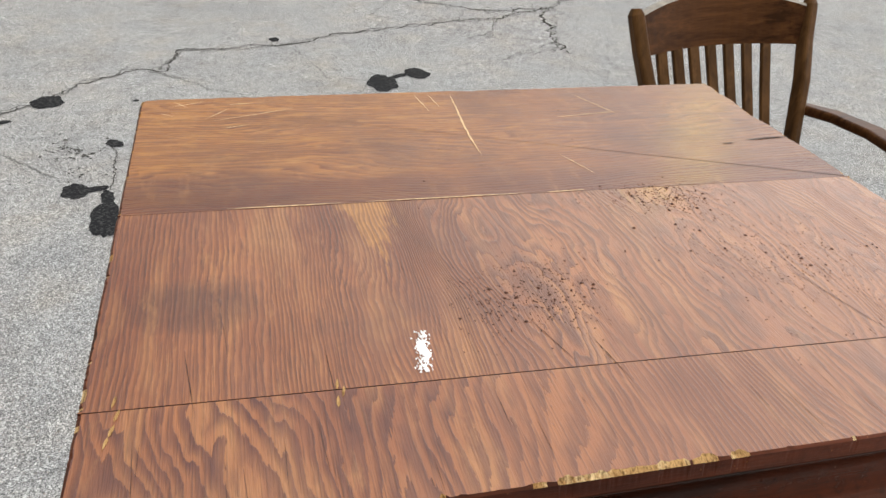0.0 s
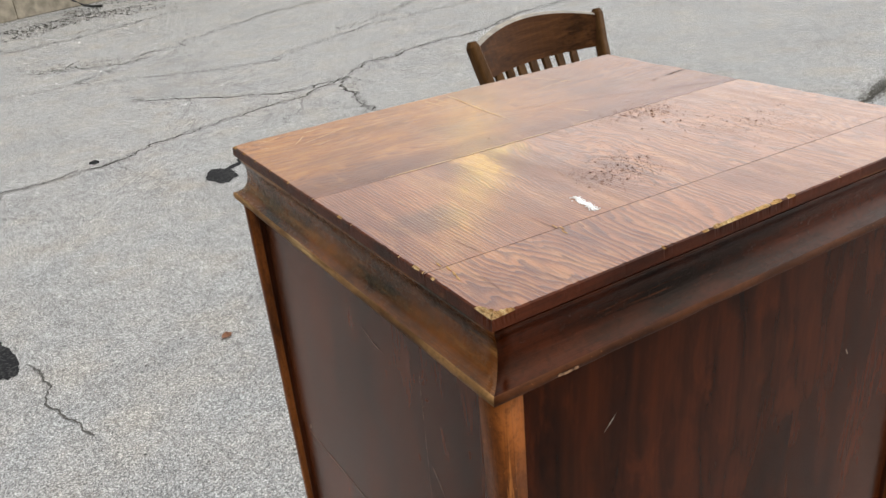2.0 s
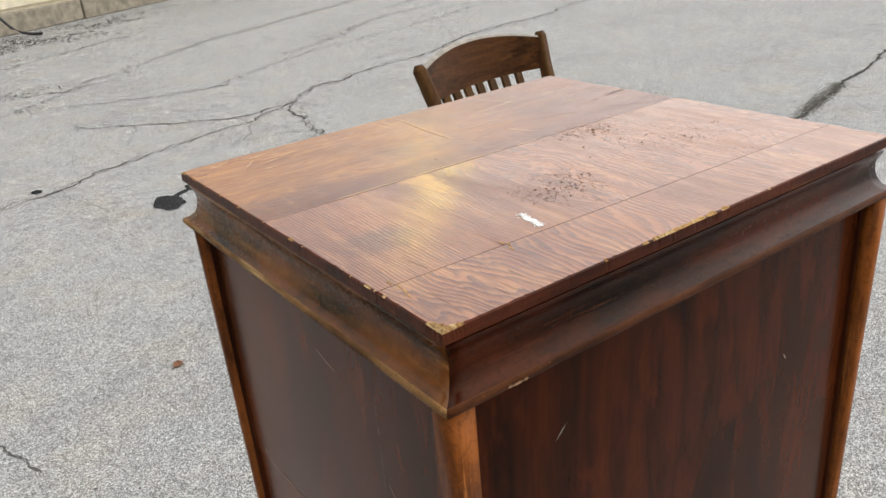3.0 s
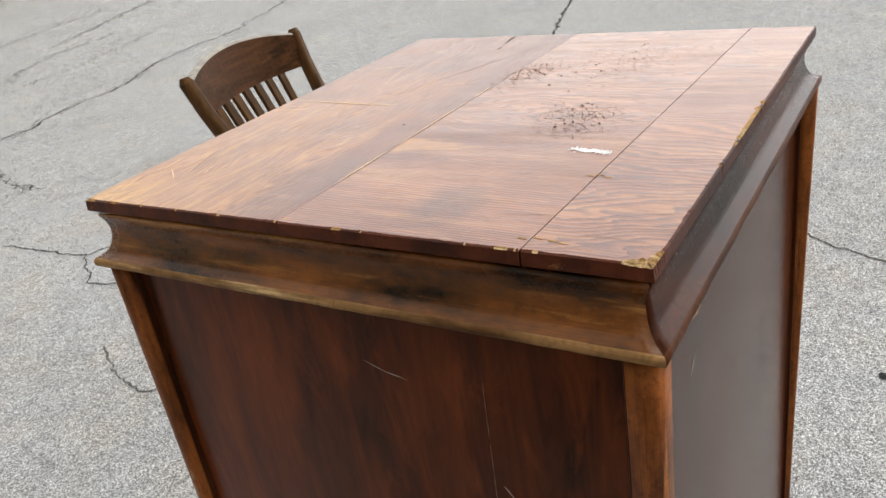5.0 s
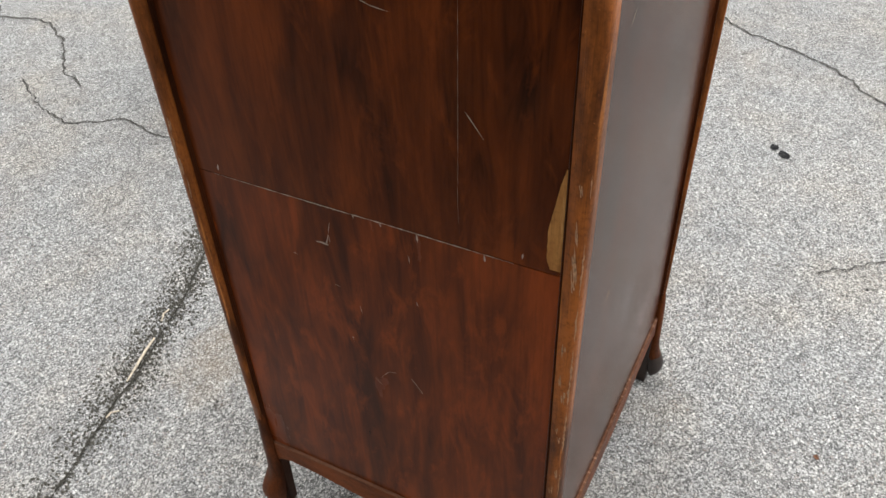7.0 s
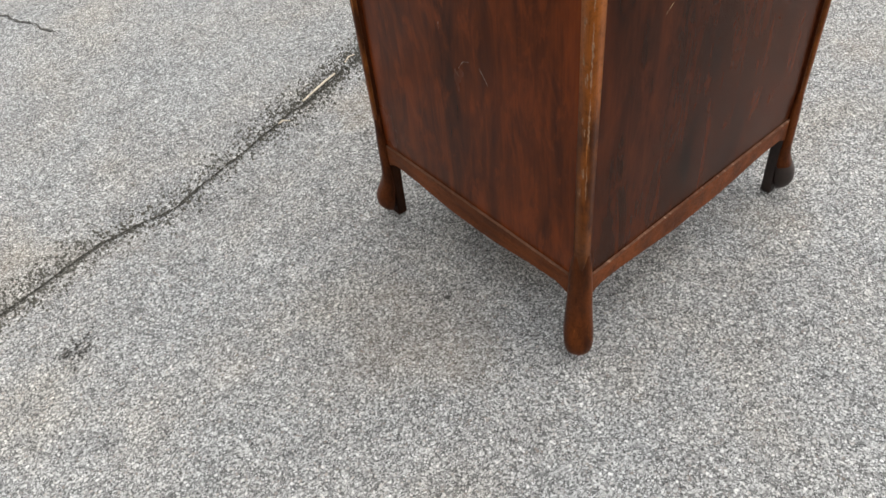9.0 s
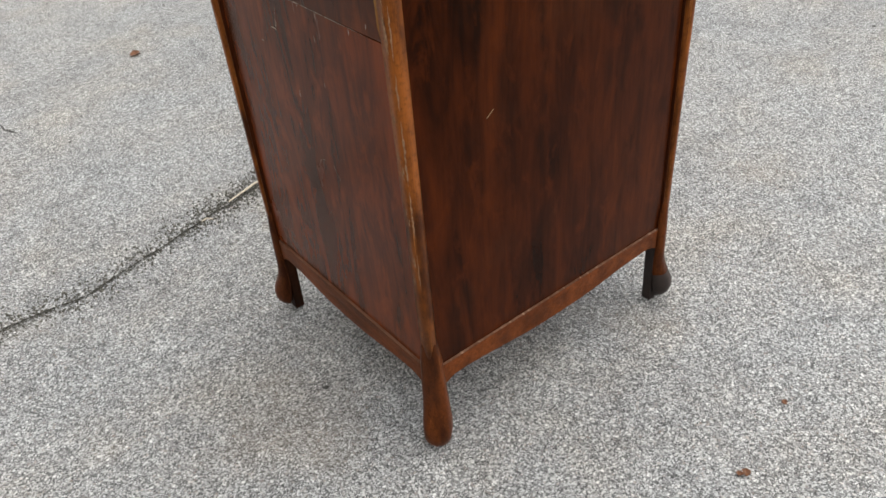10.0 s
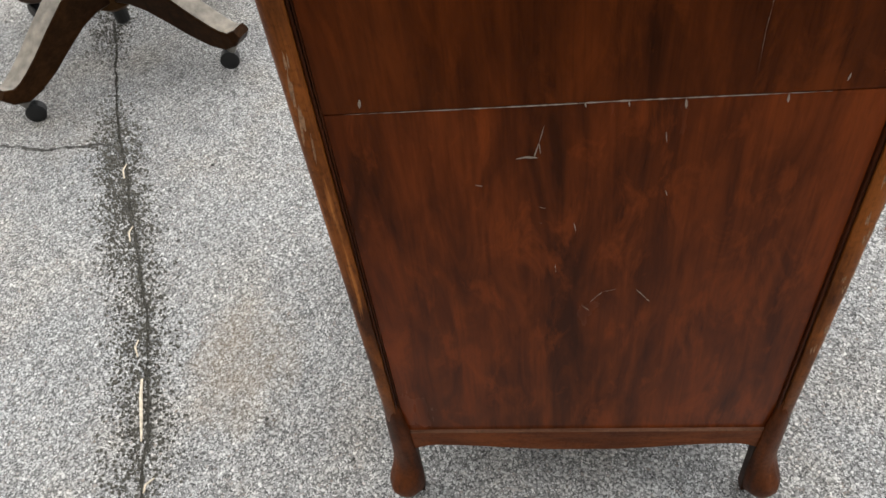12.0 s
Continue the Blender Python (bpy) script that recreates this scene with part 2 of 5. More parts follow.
def worn_edge_wood(name, base_dark, base_light, worn, amount, axis="x", roughness=0.34, seed=0.0, specular=0.16, fibrous=False, tint=(0.55, 0.40, 0.28)):
    """Stained solid wood with the finish rubbed through in streaks along it, blotched and nicked."""
    m = Nodes(name, roughness, specular)
    m.bsdf.inputs["Specular Tint"].default_value = (*tint, 1)
    long = {"x": (4.0, 80, 80), "y": (80, 4.0, 80), "z": (80, 80, 4.0)}[axis]
    blot = {"x": (9, 30, 30), "y": (30, 9, 30), "z": (30, 30, 9)}[axis]
    fibre = {"x": (18, 800, 800), "y": (800, 18, 800), "z": (800, 800, 18)}[axis]
    broad = m.noise(1.0, m.mapped(blot, shift=(seed, seed, seed)), detail=5, rough=0.62)
    line = m.noise(1.0, m.mapped(long, shift=(seed, 2 * seed, 0)), detail=6, rough=0.68)
    mottle = m.noise(190.0, detail=4, rough=0.65)
    f = m.noise(1.0, m.mapped(fibre), detail=3)
    col = m.ramp(broad, [(0.36, base_dark), (0.62, base_light)])
    col = m.mix(m.span(line, amount, amount + 0.10), col, worn)
    col = m.mix(m.math("MULTIPLY", m.span(mottle, 0.5, 0.72), 0.5), col, tuple(c * 0.55 for c in base_dark))
    col = m.mix(m.math("MULTIPLY", m.span(f, 0.5, 0.75), 0.4), col, tuple(c * 0.4 for c in base_dark))
    nick = m.span(m.noise(420.0, detail=2), 0.70, 0.76)
    col = m.mix(m.math("MULTIPLY", nick, 0.5), col, worn)
    m.bump(m.math("ADD", m.math("ADD", f, mottle), m.math("MULTIPLY", line, 1.5)), 0.25, 0.0008)
    rough = m.math("MULTIPLY_ADD", line, 0.30, m.math("MULTIPLY_ADD", mottle, 0.25, roughness - 0.20))
    if fibrous:
        split = m.noise(1.0, m.mapped({"x": (90, 900, 900), "y": (900, 90, 900), "z": (900, 900, 90)}[axis], shift=(1, 4, 2)), detail=4, rough=0.7)
        col = m.mix(m.math("MULTIPLY", m.span(split, 0.50, 0.62), 0.75), col, tuple(c * 0.35 for c in base_dark))
        m.bump(m.math("ADD", split, mottle), 0.9, 0.002)
    return m.done(col, rough)


def asphalt(name):
    """Old, bleached asphalt: pale aggregate of two sizes in a grey binder."""
    m = Nodes(name, 0.9, 0.2)
    stones, fine = m.cells(225.0), m.cells(470.0)
    edge = m.cells(225.0, feature="DISTANCE_TO_EDGE", output="Distance")
    fine_edge = m.cells(470.0, feature="DISTANCE_TO_EDGE", output="Distance")
    steps = [(0.0, (0.12, 0.12, 0.118)), (0.25, (0.23, 0.23, 0.226)), (0.58, (0.375, 0.37, 0.36)), (0.80, (0.51, 0.505, 0.49)), (1.0, (0.76, 0.75, 0.73))]
    big_stone = m.ramp(m.axis("X", stones), steps)
    small_stone = m.ramp(m.axis("X", fine), [(0.0, (0.050, 0.050, 0.049)), (0.5, (0.28, 0.278, 0.270)), (1.0, (0.74, 0.735, 0.72))])
    big_stone = m.mix(m.math("MULTIPLY", m.span(m.axis("Y", stones), 0.70, 1.0), 0.4), big_stone, (0.40, 0.31, 0.25))
    small_stone = m.mix(m.span(fine_edge, 0.10, 0.0), small_stone, (0.11, 0.11, 0.107))
    shown = m.math("MULTIPLY", m.span(edge, 0.05, 0.14), m.span(m.axis("Z", stones), 0.45, 0.50))
    col = m.mix(shown, small_stone, big_stone)
    pit = m.cells(175.0, m.mapped(shift=(0.4, 0.9, 0)))
    pit_d = m.cells(175.0, m.mapped(shift=(0.4, 0.9, 0)), output="Distance")
    hole = m.math("MULTIPLY", m.span(m.axis("Y", pit), 0.66, 0.70), m.span(pit_d, 0.42, 0.26))
    col = m.mix(m.math("MULTIPLY", hole, 0.44), col, (0.045, 0.045, 0.044))
    chip = m.math("MULTIPLY", m.span(m.axis("Z", pit), 0.78, 0.80), m.span(pit_d, 0.50, 0.36))
    col = m.mix(m.math("MULTIPLY", chip, 0.40), col, (0.74, 0.73, 0.70))
    big = m.noise(1.1, detail=5, rough=0.6)
    mid = m.noise(6.0, detail=5, rough=0.65)
    tone = m.math("ADD", m.math("MULTIPLY", big, 0.55), m.math("MULTIPLY", mid, 0.45))
    col = m.mix(1.0, col, m.ramp(tone, [(0.34, (0.78, 0.78, 0.785)), (0.5, (0.96, 0.96, 0.955)), (0.66, (1.0, 1.0, 0.99))]), "MULTIPLY")
    speck = m.noise(52.0, detail=5, rough=0.7)
    col = m.mix(1.0, col, m.ramp(speck, [(0.30, (0.62, 0.62, 0.625)), (0.44, (0.95, 0.95, 0.95)), (0.60, (1.0, 1.0, 1.0)), (0.72, (1.0, 1.0, 1.0))]), "MULTIPLY")
    blotch = m.noise(15.0, m.mapped(shift=(3, 3, 0)), detail=5, rough=0.72)
    col = m.mix(1.0, col, m.ramp(blotch, [(0.34, (0.84, 0.84, 0.842)), (0.50, (1.0, 1.0, 1.0)), (0.66, (1.06, 1.06, 1.055))]), "MULTIPLY")
    hue = m.noise(3.4, m.mapped(shift=(2, 6, 0)), detail=4, rough=0.6)
    col = m.mix(1.0, col, m.ramp(hue, [(0.36, (0.99, 1.0, 1.008)), (0.52, (1.02, 1.01, 1.0)), (0.66, (1.05, 1.01, 0.955))]), "MULTIPLY")
    rust = m.span(m.noise(2.1, m.mapped(shift=(5, 9, 0)), detail=4), 0.60, 0.76)
    col = m.mix(m.math("MULTIPLY", rust, 0.18), col, (0.38, 0.28, 0.17))
    # a tan spill that soaked in beside the joint
    spot = m.math("ADD", m.math("POWER", m.math("MULTIPLY", m.math("SUBTRACT", m.axis("X"), 0.24), 7.0), 2.0), m.math("POWER", m.math("MULTIPLY", m.math("SUBTRACT", m.axis("Y"), 0.79), 9.0), 2.0))
    spot = m.span(m.math("ADD", spot, m.math("MULTIPLY", m.noise(14.0, detail=5, rough=0.7), 3.6)), 2.9, 1.3)
    col = m.mix(m.math("MULTIPLY", spot, 0.24), col, (0.42, 0.29, 0.15))
    height = m.math("ADD", m.math("MULTIPLY", shown, m.math("MULTIPLY_ADD", m.axis("X", stones), 0.5, 0.7)), m.math("MULTIPLY", m.axis("X", fine), 0.45))
    height = m.math("SUBTRACT", height, m.math("MULTIPLY", hole, 1.2))
    m.bump(height, 0.75, 0.0019)
    return m.done(col)


def tar(name):
    m = Nodes(name, 0.9, 0.08)
    n = m.noise(220.0, detail=4)
    c = m.axis("X", m.cells(150.0))
    col = m.mix(m.span(c, 0.62, 0.95), m.ramp(n, [(0.3, (0.008, 0.008, 0.009)), (0.7, (0.020, 0.020, 0.021))]), (0.045, 0.045, 0.044))
    m.bump(c, 0.4, 0.002)
    return m.done(col)


def crack_fill(name, colour):
    m = Nodes(name, 0.95, 0.1)
    n = m.noise(160.0, detail=4)
    return m.done(m.ramp(n, [(0.3, tuple(c * 0.4 for c in colour)), (0.7, tuple(c * 1.5 for c in colour))]))


M_ASPHALT = asphalt("bleached_asphalt")
M_TAR = tar("tar_spill")
M_CRACK = crack_fill("crack_dirt", (0.080, 0.076, 0.070))
M_FINE_CRACK = crack_fill("fine_crack_dirt", (0.150, 0.147, 0.139))
M_JOINT = crack_fill("joint_dirt", (0.045, 0.042, 0.035))
M_GRIT = plain("joint_grit", (0.115, 0.108, 0.090), 0.95, 0.6, 300.0)
M_VENEER_FRONT = fir_veneer("fir_veneer_front_board", "y", 3.4, rings_per_m=165.0, flame=0.62, hazy=(0.10, 0.45))
M_VENEER_MIDDLE = fir_veneer("fir_veneer_middle_board", "y", 1.7, stripped=True, rings_per_m=115.0, close_side=(0.09, 0.20), hazy=(0.06, 0.42))
M_VENEER_REAR = fir_veneer("fir_veneer_rear_board", "x", 5.2, warm=True, rings_per_m=190.0, flame=0.5)
M_LID_EDGE = worn_edge_wood("lid_edge_wood", (0.030, 0.008, 0.0045), (0.085, 0.021, 0.009), (0.26, 0.12, 0.045), 0.63)
M_RAW = worn_edge_wood("raw_splintered_wood", (0.24, 0.120, 0.040), (0.50, 0.30, 0.120), (0.68, 0.50, 0.26), 0.52, "y", 0.8, 0.7, fibrous=True)
M_TORN = worn_edge_wood("torn_bare_wood", (0.24, 0.105, 0.030), (0.40, 0.195, 0.062), (0.52, 0.30, 0.115), 0.57, "z", 0.7, 0.2)
# the left run (y) is mixed several times lighter than the others (x)
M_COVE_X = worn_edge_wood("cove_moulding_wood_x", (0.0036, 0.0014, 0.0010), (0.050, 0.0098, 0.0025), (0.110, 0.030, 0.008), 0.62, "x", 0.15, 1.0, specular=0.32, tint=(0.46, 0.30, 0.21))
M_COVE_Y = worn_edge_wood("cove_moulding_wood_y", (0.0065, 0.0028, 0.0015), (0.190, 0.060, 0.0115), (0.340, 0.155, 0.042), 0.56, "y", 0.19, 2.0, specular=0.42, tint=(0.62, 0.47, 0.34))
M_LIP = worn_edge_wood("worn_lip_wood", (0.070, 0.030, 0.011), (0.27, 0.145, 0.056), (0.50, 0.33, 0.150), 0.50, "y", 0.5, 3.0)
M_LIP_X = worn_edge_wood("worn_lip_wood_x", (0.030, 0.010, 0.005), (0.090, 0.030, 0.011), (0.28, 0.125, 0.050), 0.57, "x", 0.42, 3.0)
M_LEDGE = worn_edge_wood("ledge_wood", (0.085, 0.034, 0.018), (0.17, 0.085, 0.052), (0.36, 0.22, 0.15), 0.55, "y", 0.4, 1.0)
M_PANEL_UP = mahogany("mahogany_upper_panel", (0.0135, 0.0032, 0.0010), (0.106, 0.0222, 0.0040), "z", 0.27, 0.3, specular=0.24, hazy=0.022)
M_PANEL_LOW = mahogany("mahogany_lower_panel", (0.0360, 0.0082, 0.0022), (0.172, 0.0345, 0.0066), "z", 0.28, 2.3, specular=0.26, hazy=0.020)
M_PANEL_SIDE = mahogany("mahogany_side_panel", (0.0100, 0.0024, 0.0008), (0.066, 0.0132, 0.0025), "z", 0.24, 4.9, specular=0.14, hazy=0.022)
M_POST = worn_edge_wood("post_wood", (0.050, 0.0135, 0.0038), (0.270, 0.080, 0.0150), (0.40, 0.145, 0.036), 0.60, "z", 0.36, 1.3, specular=0.26)
M_BEAD = mahogany("bead_wood", (0.018, 0.006, 0.003), (0.062, 0.017, 0.006), "z", 0.35, 1.0)
M_APRON = worn_edge_wood("apron_wood", (0.072, 0.0195, 0.0060), (0.165, 0.044, 0.0112), (0.22, 0.070, 0.020), 0.66, "y", 0.38, 0.4)
M_LEG = worn_edge_wood("leg_wood", (0.032, 0.0090, 0.0034), (0.122, 0.033, 0.0086), (0.19, 0.060, 0.016), 0.62, "z", 0.38, 2.4)
M_LEG_DARK = worn_edge_wood("leg_block_wood", (0.012, 0.0042, 0.0022), (0.040, 0.0125, 0.0050), (0.09, 0.030, 0.010), 0.68, "z", 0.42, 5.4)
M_FOOT = plain("scuffed_dark_foot", (0.018, 0.008, 0.005), 0.5, 0.5, 80.0)
M_DARK = plain("unfinished_inside", (0.035, 0.022, 0.015), 0.9, 0.3)
# near-black: shade of the gap under the lid, put into the colour
M_GAP = plain("gap_shade_fillet", (0.010, 0.006, 0.004), 0.8, 0.4)
M_CHECK = plain("open_grain", (0.040, 0.015, 0.008), 0.9, 0.3)
M_PAINT = plain("white_paint", (0.86, 0.86, 0.84), 0.7, 0.08, 400.0)
M_DUST = plain("pale_dust", (0.270, 0.210, 0.165), 0.95, 0.35, 500.0)
M_SOIL = plain("dark_soil_crumbs", (0.072, 0.028, 0.015), 0.95, 0.5, 900.0)
M_SCRATCH = plain("scratched_wood", (0.58, 0.40, 0.22), 0.8, 0.3, 300.0)
M_BARE = plain("rubbed_bare_wood", (0.27, 0.145, 0.072), 0.7, 0.5, 260.0)
M_CHAIR = mahogany("chair_oak", (0.034, 0.0165, 0.0066), (0.100, 0.049, 0.0180), "z", 0.36, 0.8, specular=0.12)
M_CHAIR_RAIL = mahogany("chair_rail_oak", (0.026, 0.0108, 0.0046), (0.082, 0.033, 0.0115), "x", 0.34, 1.8, specular=0.12)
M_CHAIR_LEG = mahogany("chair_leg_oak", (0.013, 0.0062, 0.0030), (0.036, 0.0160, 0.0064), "x", 0.38, 2.8, specular=0.1)
# pale oak for upward faces: wear plus sky glare put into the colour
M_WORN_LIT_TOP = plain("worn_sky_lit_oak", (0.20, 0.170, 0.130), 0.5, 0.4, 40.0)
M_RUBBER = plain("black_caster", (0.0035, 0.0035, 0.0036), 0.45, 0.4)
M_STEEL = plain("dull_steel", (0.25, 0.24, 0.22), 0.45, 0.3)
M_STEEL.node_tree.nodes["Principled BSDF"].inputs["Metallic"].default_value = 0.8
M_STONE = plain("plinth_concrete", (0.25, 0.215, 0.16), 0.9, 0.35, 9.0)
M_SIDING = plain("cream_siding", (0.62, 0.55, 0.40), 0.75, 0.15, 6.0)
M_LEAF = plain("dry_leaf", (0.14, 0.055, 0.022), 0.8, 0.5, 200.0)
M_CHIPS = plain("pale_stone_chips", (0.62, 0.61, 0.59), 0.9, 0.25, 200.0)
M_STICK = plain("bleached_stick", (0.60, 0.52, 0.40), 0.85, 0.25, 120.0)
M_BLACK = plain("black_cable_sheath", (0.015, 0.015, 0.016), 0.5, 0.3)


# ---- mesh helpers ----
def linked(name, bm, materials, parent=None, label="", smooth=False):
    me = bpy.data.meshes.new(name)
    bmesh.ops.recalc_face_normals(bm, faces=bm.faces[:])
    for f in bm.faces:
        f.smooth = smooth
    bm.to_mesh(me)
    bm.free()
    for mt in materials if isinstance(materials, (list, tuple)) else [materials]:
        me.materials.append(mt)
    ob = new(name, me)
    if parent is not None:
        ob.parent = parent
    if label:
        ob["label"] = label
    return ob


def part(name, bm, material, parent, label="", smooth=False):
    """One mesh object under a thing or under a part."""
    return linked(name, bm, material, parent, label, smooth)


def empty(name, m=None):
    ob = new(name)
    ob.empty_display_size = 0.1
    if m is not None:
        ob.matrix_world = m
    return ob


def box_bm(x0, x1, y0, y1, z0, z1, bevel=0.0, segments=2):
    bm = bmesh.new()
    bmesh.ops.create_cube(bm, size=1.0)
    for v in bm.verts:
        v.co = Vector((x0 + (v.co.x + 0.5) * (x1 - x0), y0 + (v.co.y + 0.5) * (y1 - y0), z0 + (v.co.z + 0.5) * (z1 - z0)))
    if bevel:
        bmesh.ops.bevel(bm, geom=bm.edges[:], offset=bevel, segments=segments, affect="EDGES", profile=0.5)
    return bm


def loft(rings, close_ends=True, bm=None):
    """Rings of equally many points, joined one to the next."""
    bm = bm or bmesh.new()
    made = [[bm.verts.new(p) for p in ring] for ring in rings]
    n = len(rings[0])
    for a, b in zip(made, made[1:]):
        for i in range(n):
            bm.faces.new((a[i], a[(i + 1) % n], b[(i + 1) % n], b[i]))
    if close_ends:
        bm.faces.new(made[0][::-1])
        bm.faces.new(made[-1])
    return bm


def rounded_rect(w, d, r, steps=3):
    pts = []
    for cx, cy, a0 in ((w / 2 - r, d / 2 - r, 0), (-w / 2 + r, d / 2 - r, 90), (-w / 2 + r, -d / 2 + r, 180), (w / 2 - r, -d / 2 + r, 270)):
        for k in range(steps + 1):
            a = radians(a0 + 90 * k / steps)
            pts.append((cx + r * math.cos(a), cy + r * math.sin(a)))
    return pts


def bar_along(points, w, h, r, up=(0, 0, 1)):
    """A bar of rounded section swept along points; w across, h along up. w and h may be lists."""
    rings = []
    pts = [Vector(p) for p in points]
    for i, p in enumerate(pts):
        t = (pts[min(i + 1, len(pts) - 1)] - pts[max(i - 1, 0)]).normalized()
        side = t.cross(Vector(up)).normalized()
        top = side.cross(t).normalized()
        wi = w[i] if isinstance(w, (list, tuple)) else w
        hi = h[i] if isinstance(h, (list, tuple)) else h
        rings.append([p + side * a + top * b for a, b in rounded_rect(wi, hi, min(r, wi * 0.45, hi * 0.45))])
    return loft(rings)


def tube(points, radius, sides=10):
    rings = []
    pts = [Vector(p) for p in points]
    for i, p in enumerate(pts):
        t = (pts[min(i + 1, len(pts) - 1)] - pts[max(i - 1, 0)]).normalized()
        a = t.orthogonal().normalized()
        b = t.cross(a)
        ri = radius[i] if isinstance(radius, (list, tuple)) else radius
        rings.append([p + ri * (math.cos(u) * a + math.sin(u) * b) for u in (2 * math.pi * k / sides for k in range(sides))])
    return loft(rings)


def wob(x, y=0.0, z=0.0, seed=0.0):
    return noise.noise(Vector((x + seed * 17.3, y - seed * 5.1, z + seed * 3.7)))


# ---- ground ----
def ground_sheet():
    """One sheet to the horizon: fine near the cabinet, coarse far away, with a slight unevenness."""
    bm = bmesh.new()
    radii = [0.0, 0.6, 1.2, 2.0, 3.0, 4.5, 6.5, 9, 13, 20, 40, 90, 250, 800, 3000]
    n = 48
    centre = bm.verts.new((0.3, 0.3, 0))
    last = None
    for r in radii[1:]:
        ring = [bm.verts.new((0.3 + r * math.cos(2 * math.pi * k / n), 0.3 + r * math.sin(2 * math.pi * k / n), 0)) for k in range(n)]
        for k in range(n):
            if last is None:
                bm.faces.new((centre, ring[k], ring[(k + 1) % n]))
            else:
                bm.faces.new((last[k], ring[k], ring[(k + 1) % n], last[(k + 1) % n]))
        last = ring
    return tagged(linked("ground", bm, M_ASPHALT), "bleached grey asphalt yard with cracks and pale aggregate", "asphalt", kind="structure")


ground_sheet()


def ribbon(name, points, width, material, seed, z=0.002, ragged=0.95, step=0.013, jag=0.026, taper=True):
    """A crack: a thin jagged strip of dirt along a line, uneven in width."""
    if width < 0.016:  # near, narrow cracks need a finer line
        step, width, jag, ragged = step * 0.45, width * 0.95, jag * 0.5, ragged * 0.55
    pts = [Vector((*p, 0)) for p in points]
    fine = []
    for a, b in zip(pts, pts[1:]):
        k = max(1, int((b - a).length / step))
        fine += [a.lerp(b, i / k) for i in range(k)]
    fine.append(pts[-1])
    left, right = [], []
    for i, p in enumerate(fine):
        t = (fine[min(i + 1, len(fine) - 1)] - fine[max(i - 1, 0)]).normalized()
        s = Vector((-t.y, t.x, 0))
        d = i * step
        f = 1.0 + 14.0 * width
        q = p + s * jag * (1.5 * wob(d / (0.16 * f), seed=seed) + 0.8 * wob(d / (0.055 * f), seed=seed + 4) + 0.55 * wob(d / (0.018 * f), seed=seed + 6)) * f ** 1.6
        w = 0.62 * width * (1 + ragged * 1.5 * wob(i * 0.6, seed=seed + 9) + ragged * 0.9 * wob(i * 0.11, seed=seed + 13))
        w = max(0.06 * width, w) * 0.5
        if taper:
            w *= min(1, 0.25 + (len(fine) - 1 - i) / 6, 0.25 + i / 6)
        left.append(q + s * w)
        right.append(q - s * w)
    bm = bmesh.new()
    lv = [bm.verts.new((p.x, p.y, z)) for p in left]
    rv = [bm.verts.new((p.x, p.y, z)) for p in right]
    for i in range(len(lv) - 1):
        bm.faces.new((lv[i], rv[i], rv[i + 1], lv[i + 1]))
    return tagged(linked(name, bm, material), "", "crack", "cracks in the asphalt", "structure")


def crack(line, wide, is_fine, seed):
    """One crack along ground points, with a faint broken edge where it is wide."""
    c = ribbon("crack", line, wide * (0.7 if is_fine else 1.0), M_FINE_CRACK if is_fine else M_CRACK, seed, z=0.002 + 0.0004 * (int(seed) % 3), jag=0.042 if wide > 0.028 else 0.026)
    c["label"] = "fine branching crack in the bleached asphalt" if is_fine else "dark jagged crack in the bleached asphalt"
    if wide > 0.017:
        side = ribbon("crack", line, wide * 0.7, M_FINE_CRACK, seed + 50.5, z=0.0018, ragged=1.0, jag=0.045)
        side["label"] = "faint secondary crack beside a wider one"
        # hairline branches leave it at both sides
        rnd = random.Random(int(seed * 10))
        for _ in range(0 if is_fine else 5):
            k = rnd.randrange(len(line) - 1)
            u = rnd.random()
            a = Vector(line[k]).lerp(Vector(line[k + 1]), u)
            way = math.atan2(line[k + 1][1] - line[k][1], line[k + 1][0] - line[k][0]) + rnd.choice((-1, 1)) * rnd.uniform(0.4, 1.1)
            ends = [(a.x, a.y)]
            for _ in range(rnd.randrange(2, 5)):
                step = rnd.uniform(0.07, 0.20)
                ends.append((ends[-1][0] + step * math.cos(way), ends[-1][1] + step * math.sin(way)))
                way += rnd.uniform(-0.7, 0.7)
            ribbon("crack", ends, wide * 0.42, M_FINE_CRACK, seed + 70 + rnd.random() * 20, z=0.0016)["label"] = "hairline branch of a crack in the asphalt"


# the long crack past the tar spills, its fork and the lines beyond it
crack([(-2.0, 2.75), (-1.05, 3.22), (-0.72, 3.45), (-0.62, 3.65), (-0.42, 3.85), (-0.25, 3.84), (-0.17, 4.15), (0.17, 4.20), (0.47, 4.31), (0.88, 4.52), (1.29, 4.65), (1.74, 4.75), (2.21, 5.03), (2.53, 5.34), (2.74, 5.42)], 0.020, 0, 1.0)
crack([(2.21, 5.03), (2.07, 4.76), (1.99, 4.38), (1.86, 4.0)], 0.024, 0, 2.0)
crack([(0.80, 5.72), (1.13, 5.40), (1.52, 5.06), (1.84, 4.92), (2.21, 5.03)], 0.024, 0, 3.0)
crack([(2.53, 5.33), (2.80, 5.36), (3.25, 5.57), (3.68, 5.56), (4.57, 6.08), (5.2, 6.2), (5.7, 6.2), (8.0, 7.2)], 0.028, 0, 4.0)
crack([(0.30, 7.6), (1.1, 7.18), (1.94, 7.9), (3.02, 8.7), (4.46, 9.4), (5.43, 9.9), (8.0, 11.0)], 0.045, 1, 5.0)
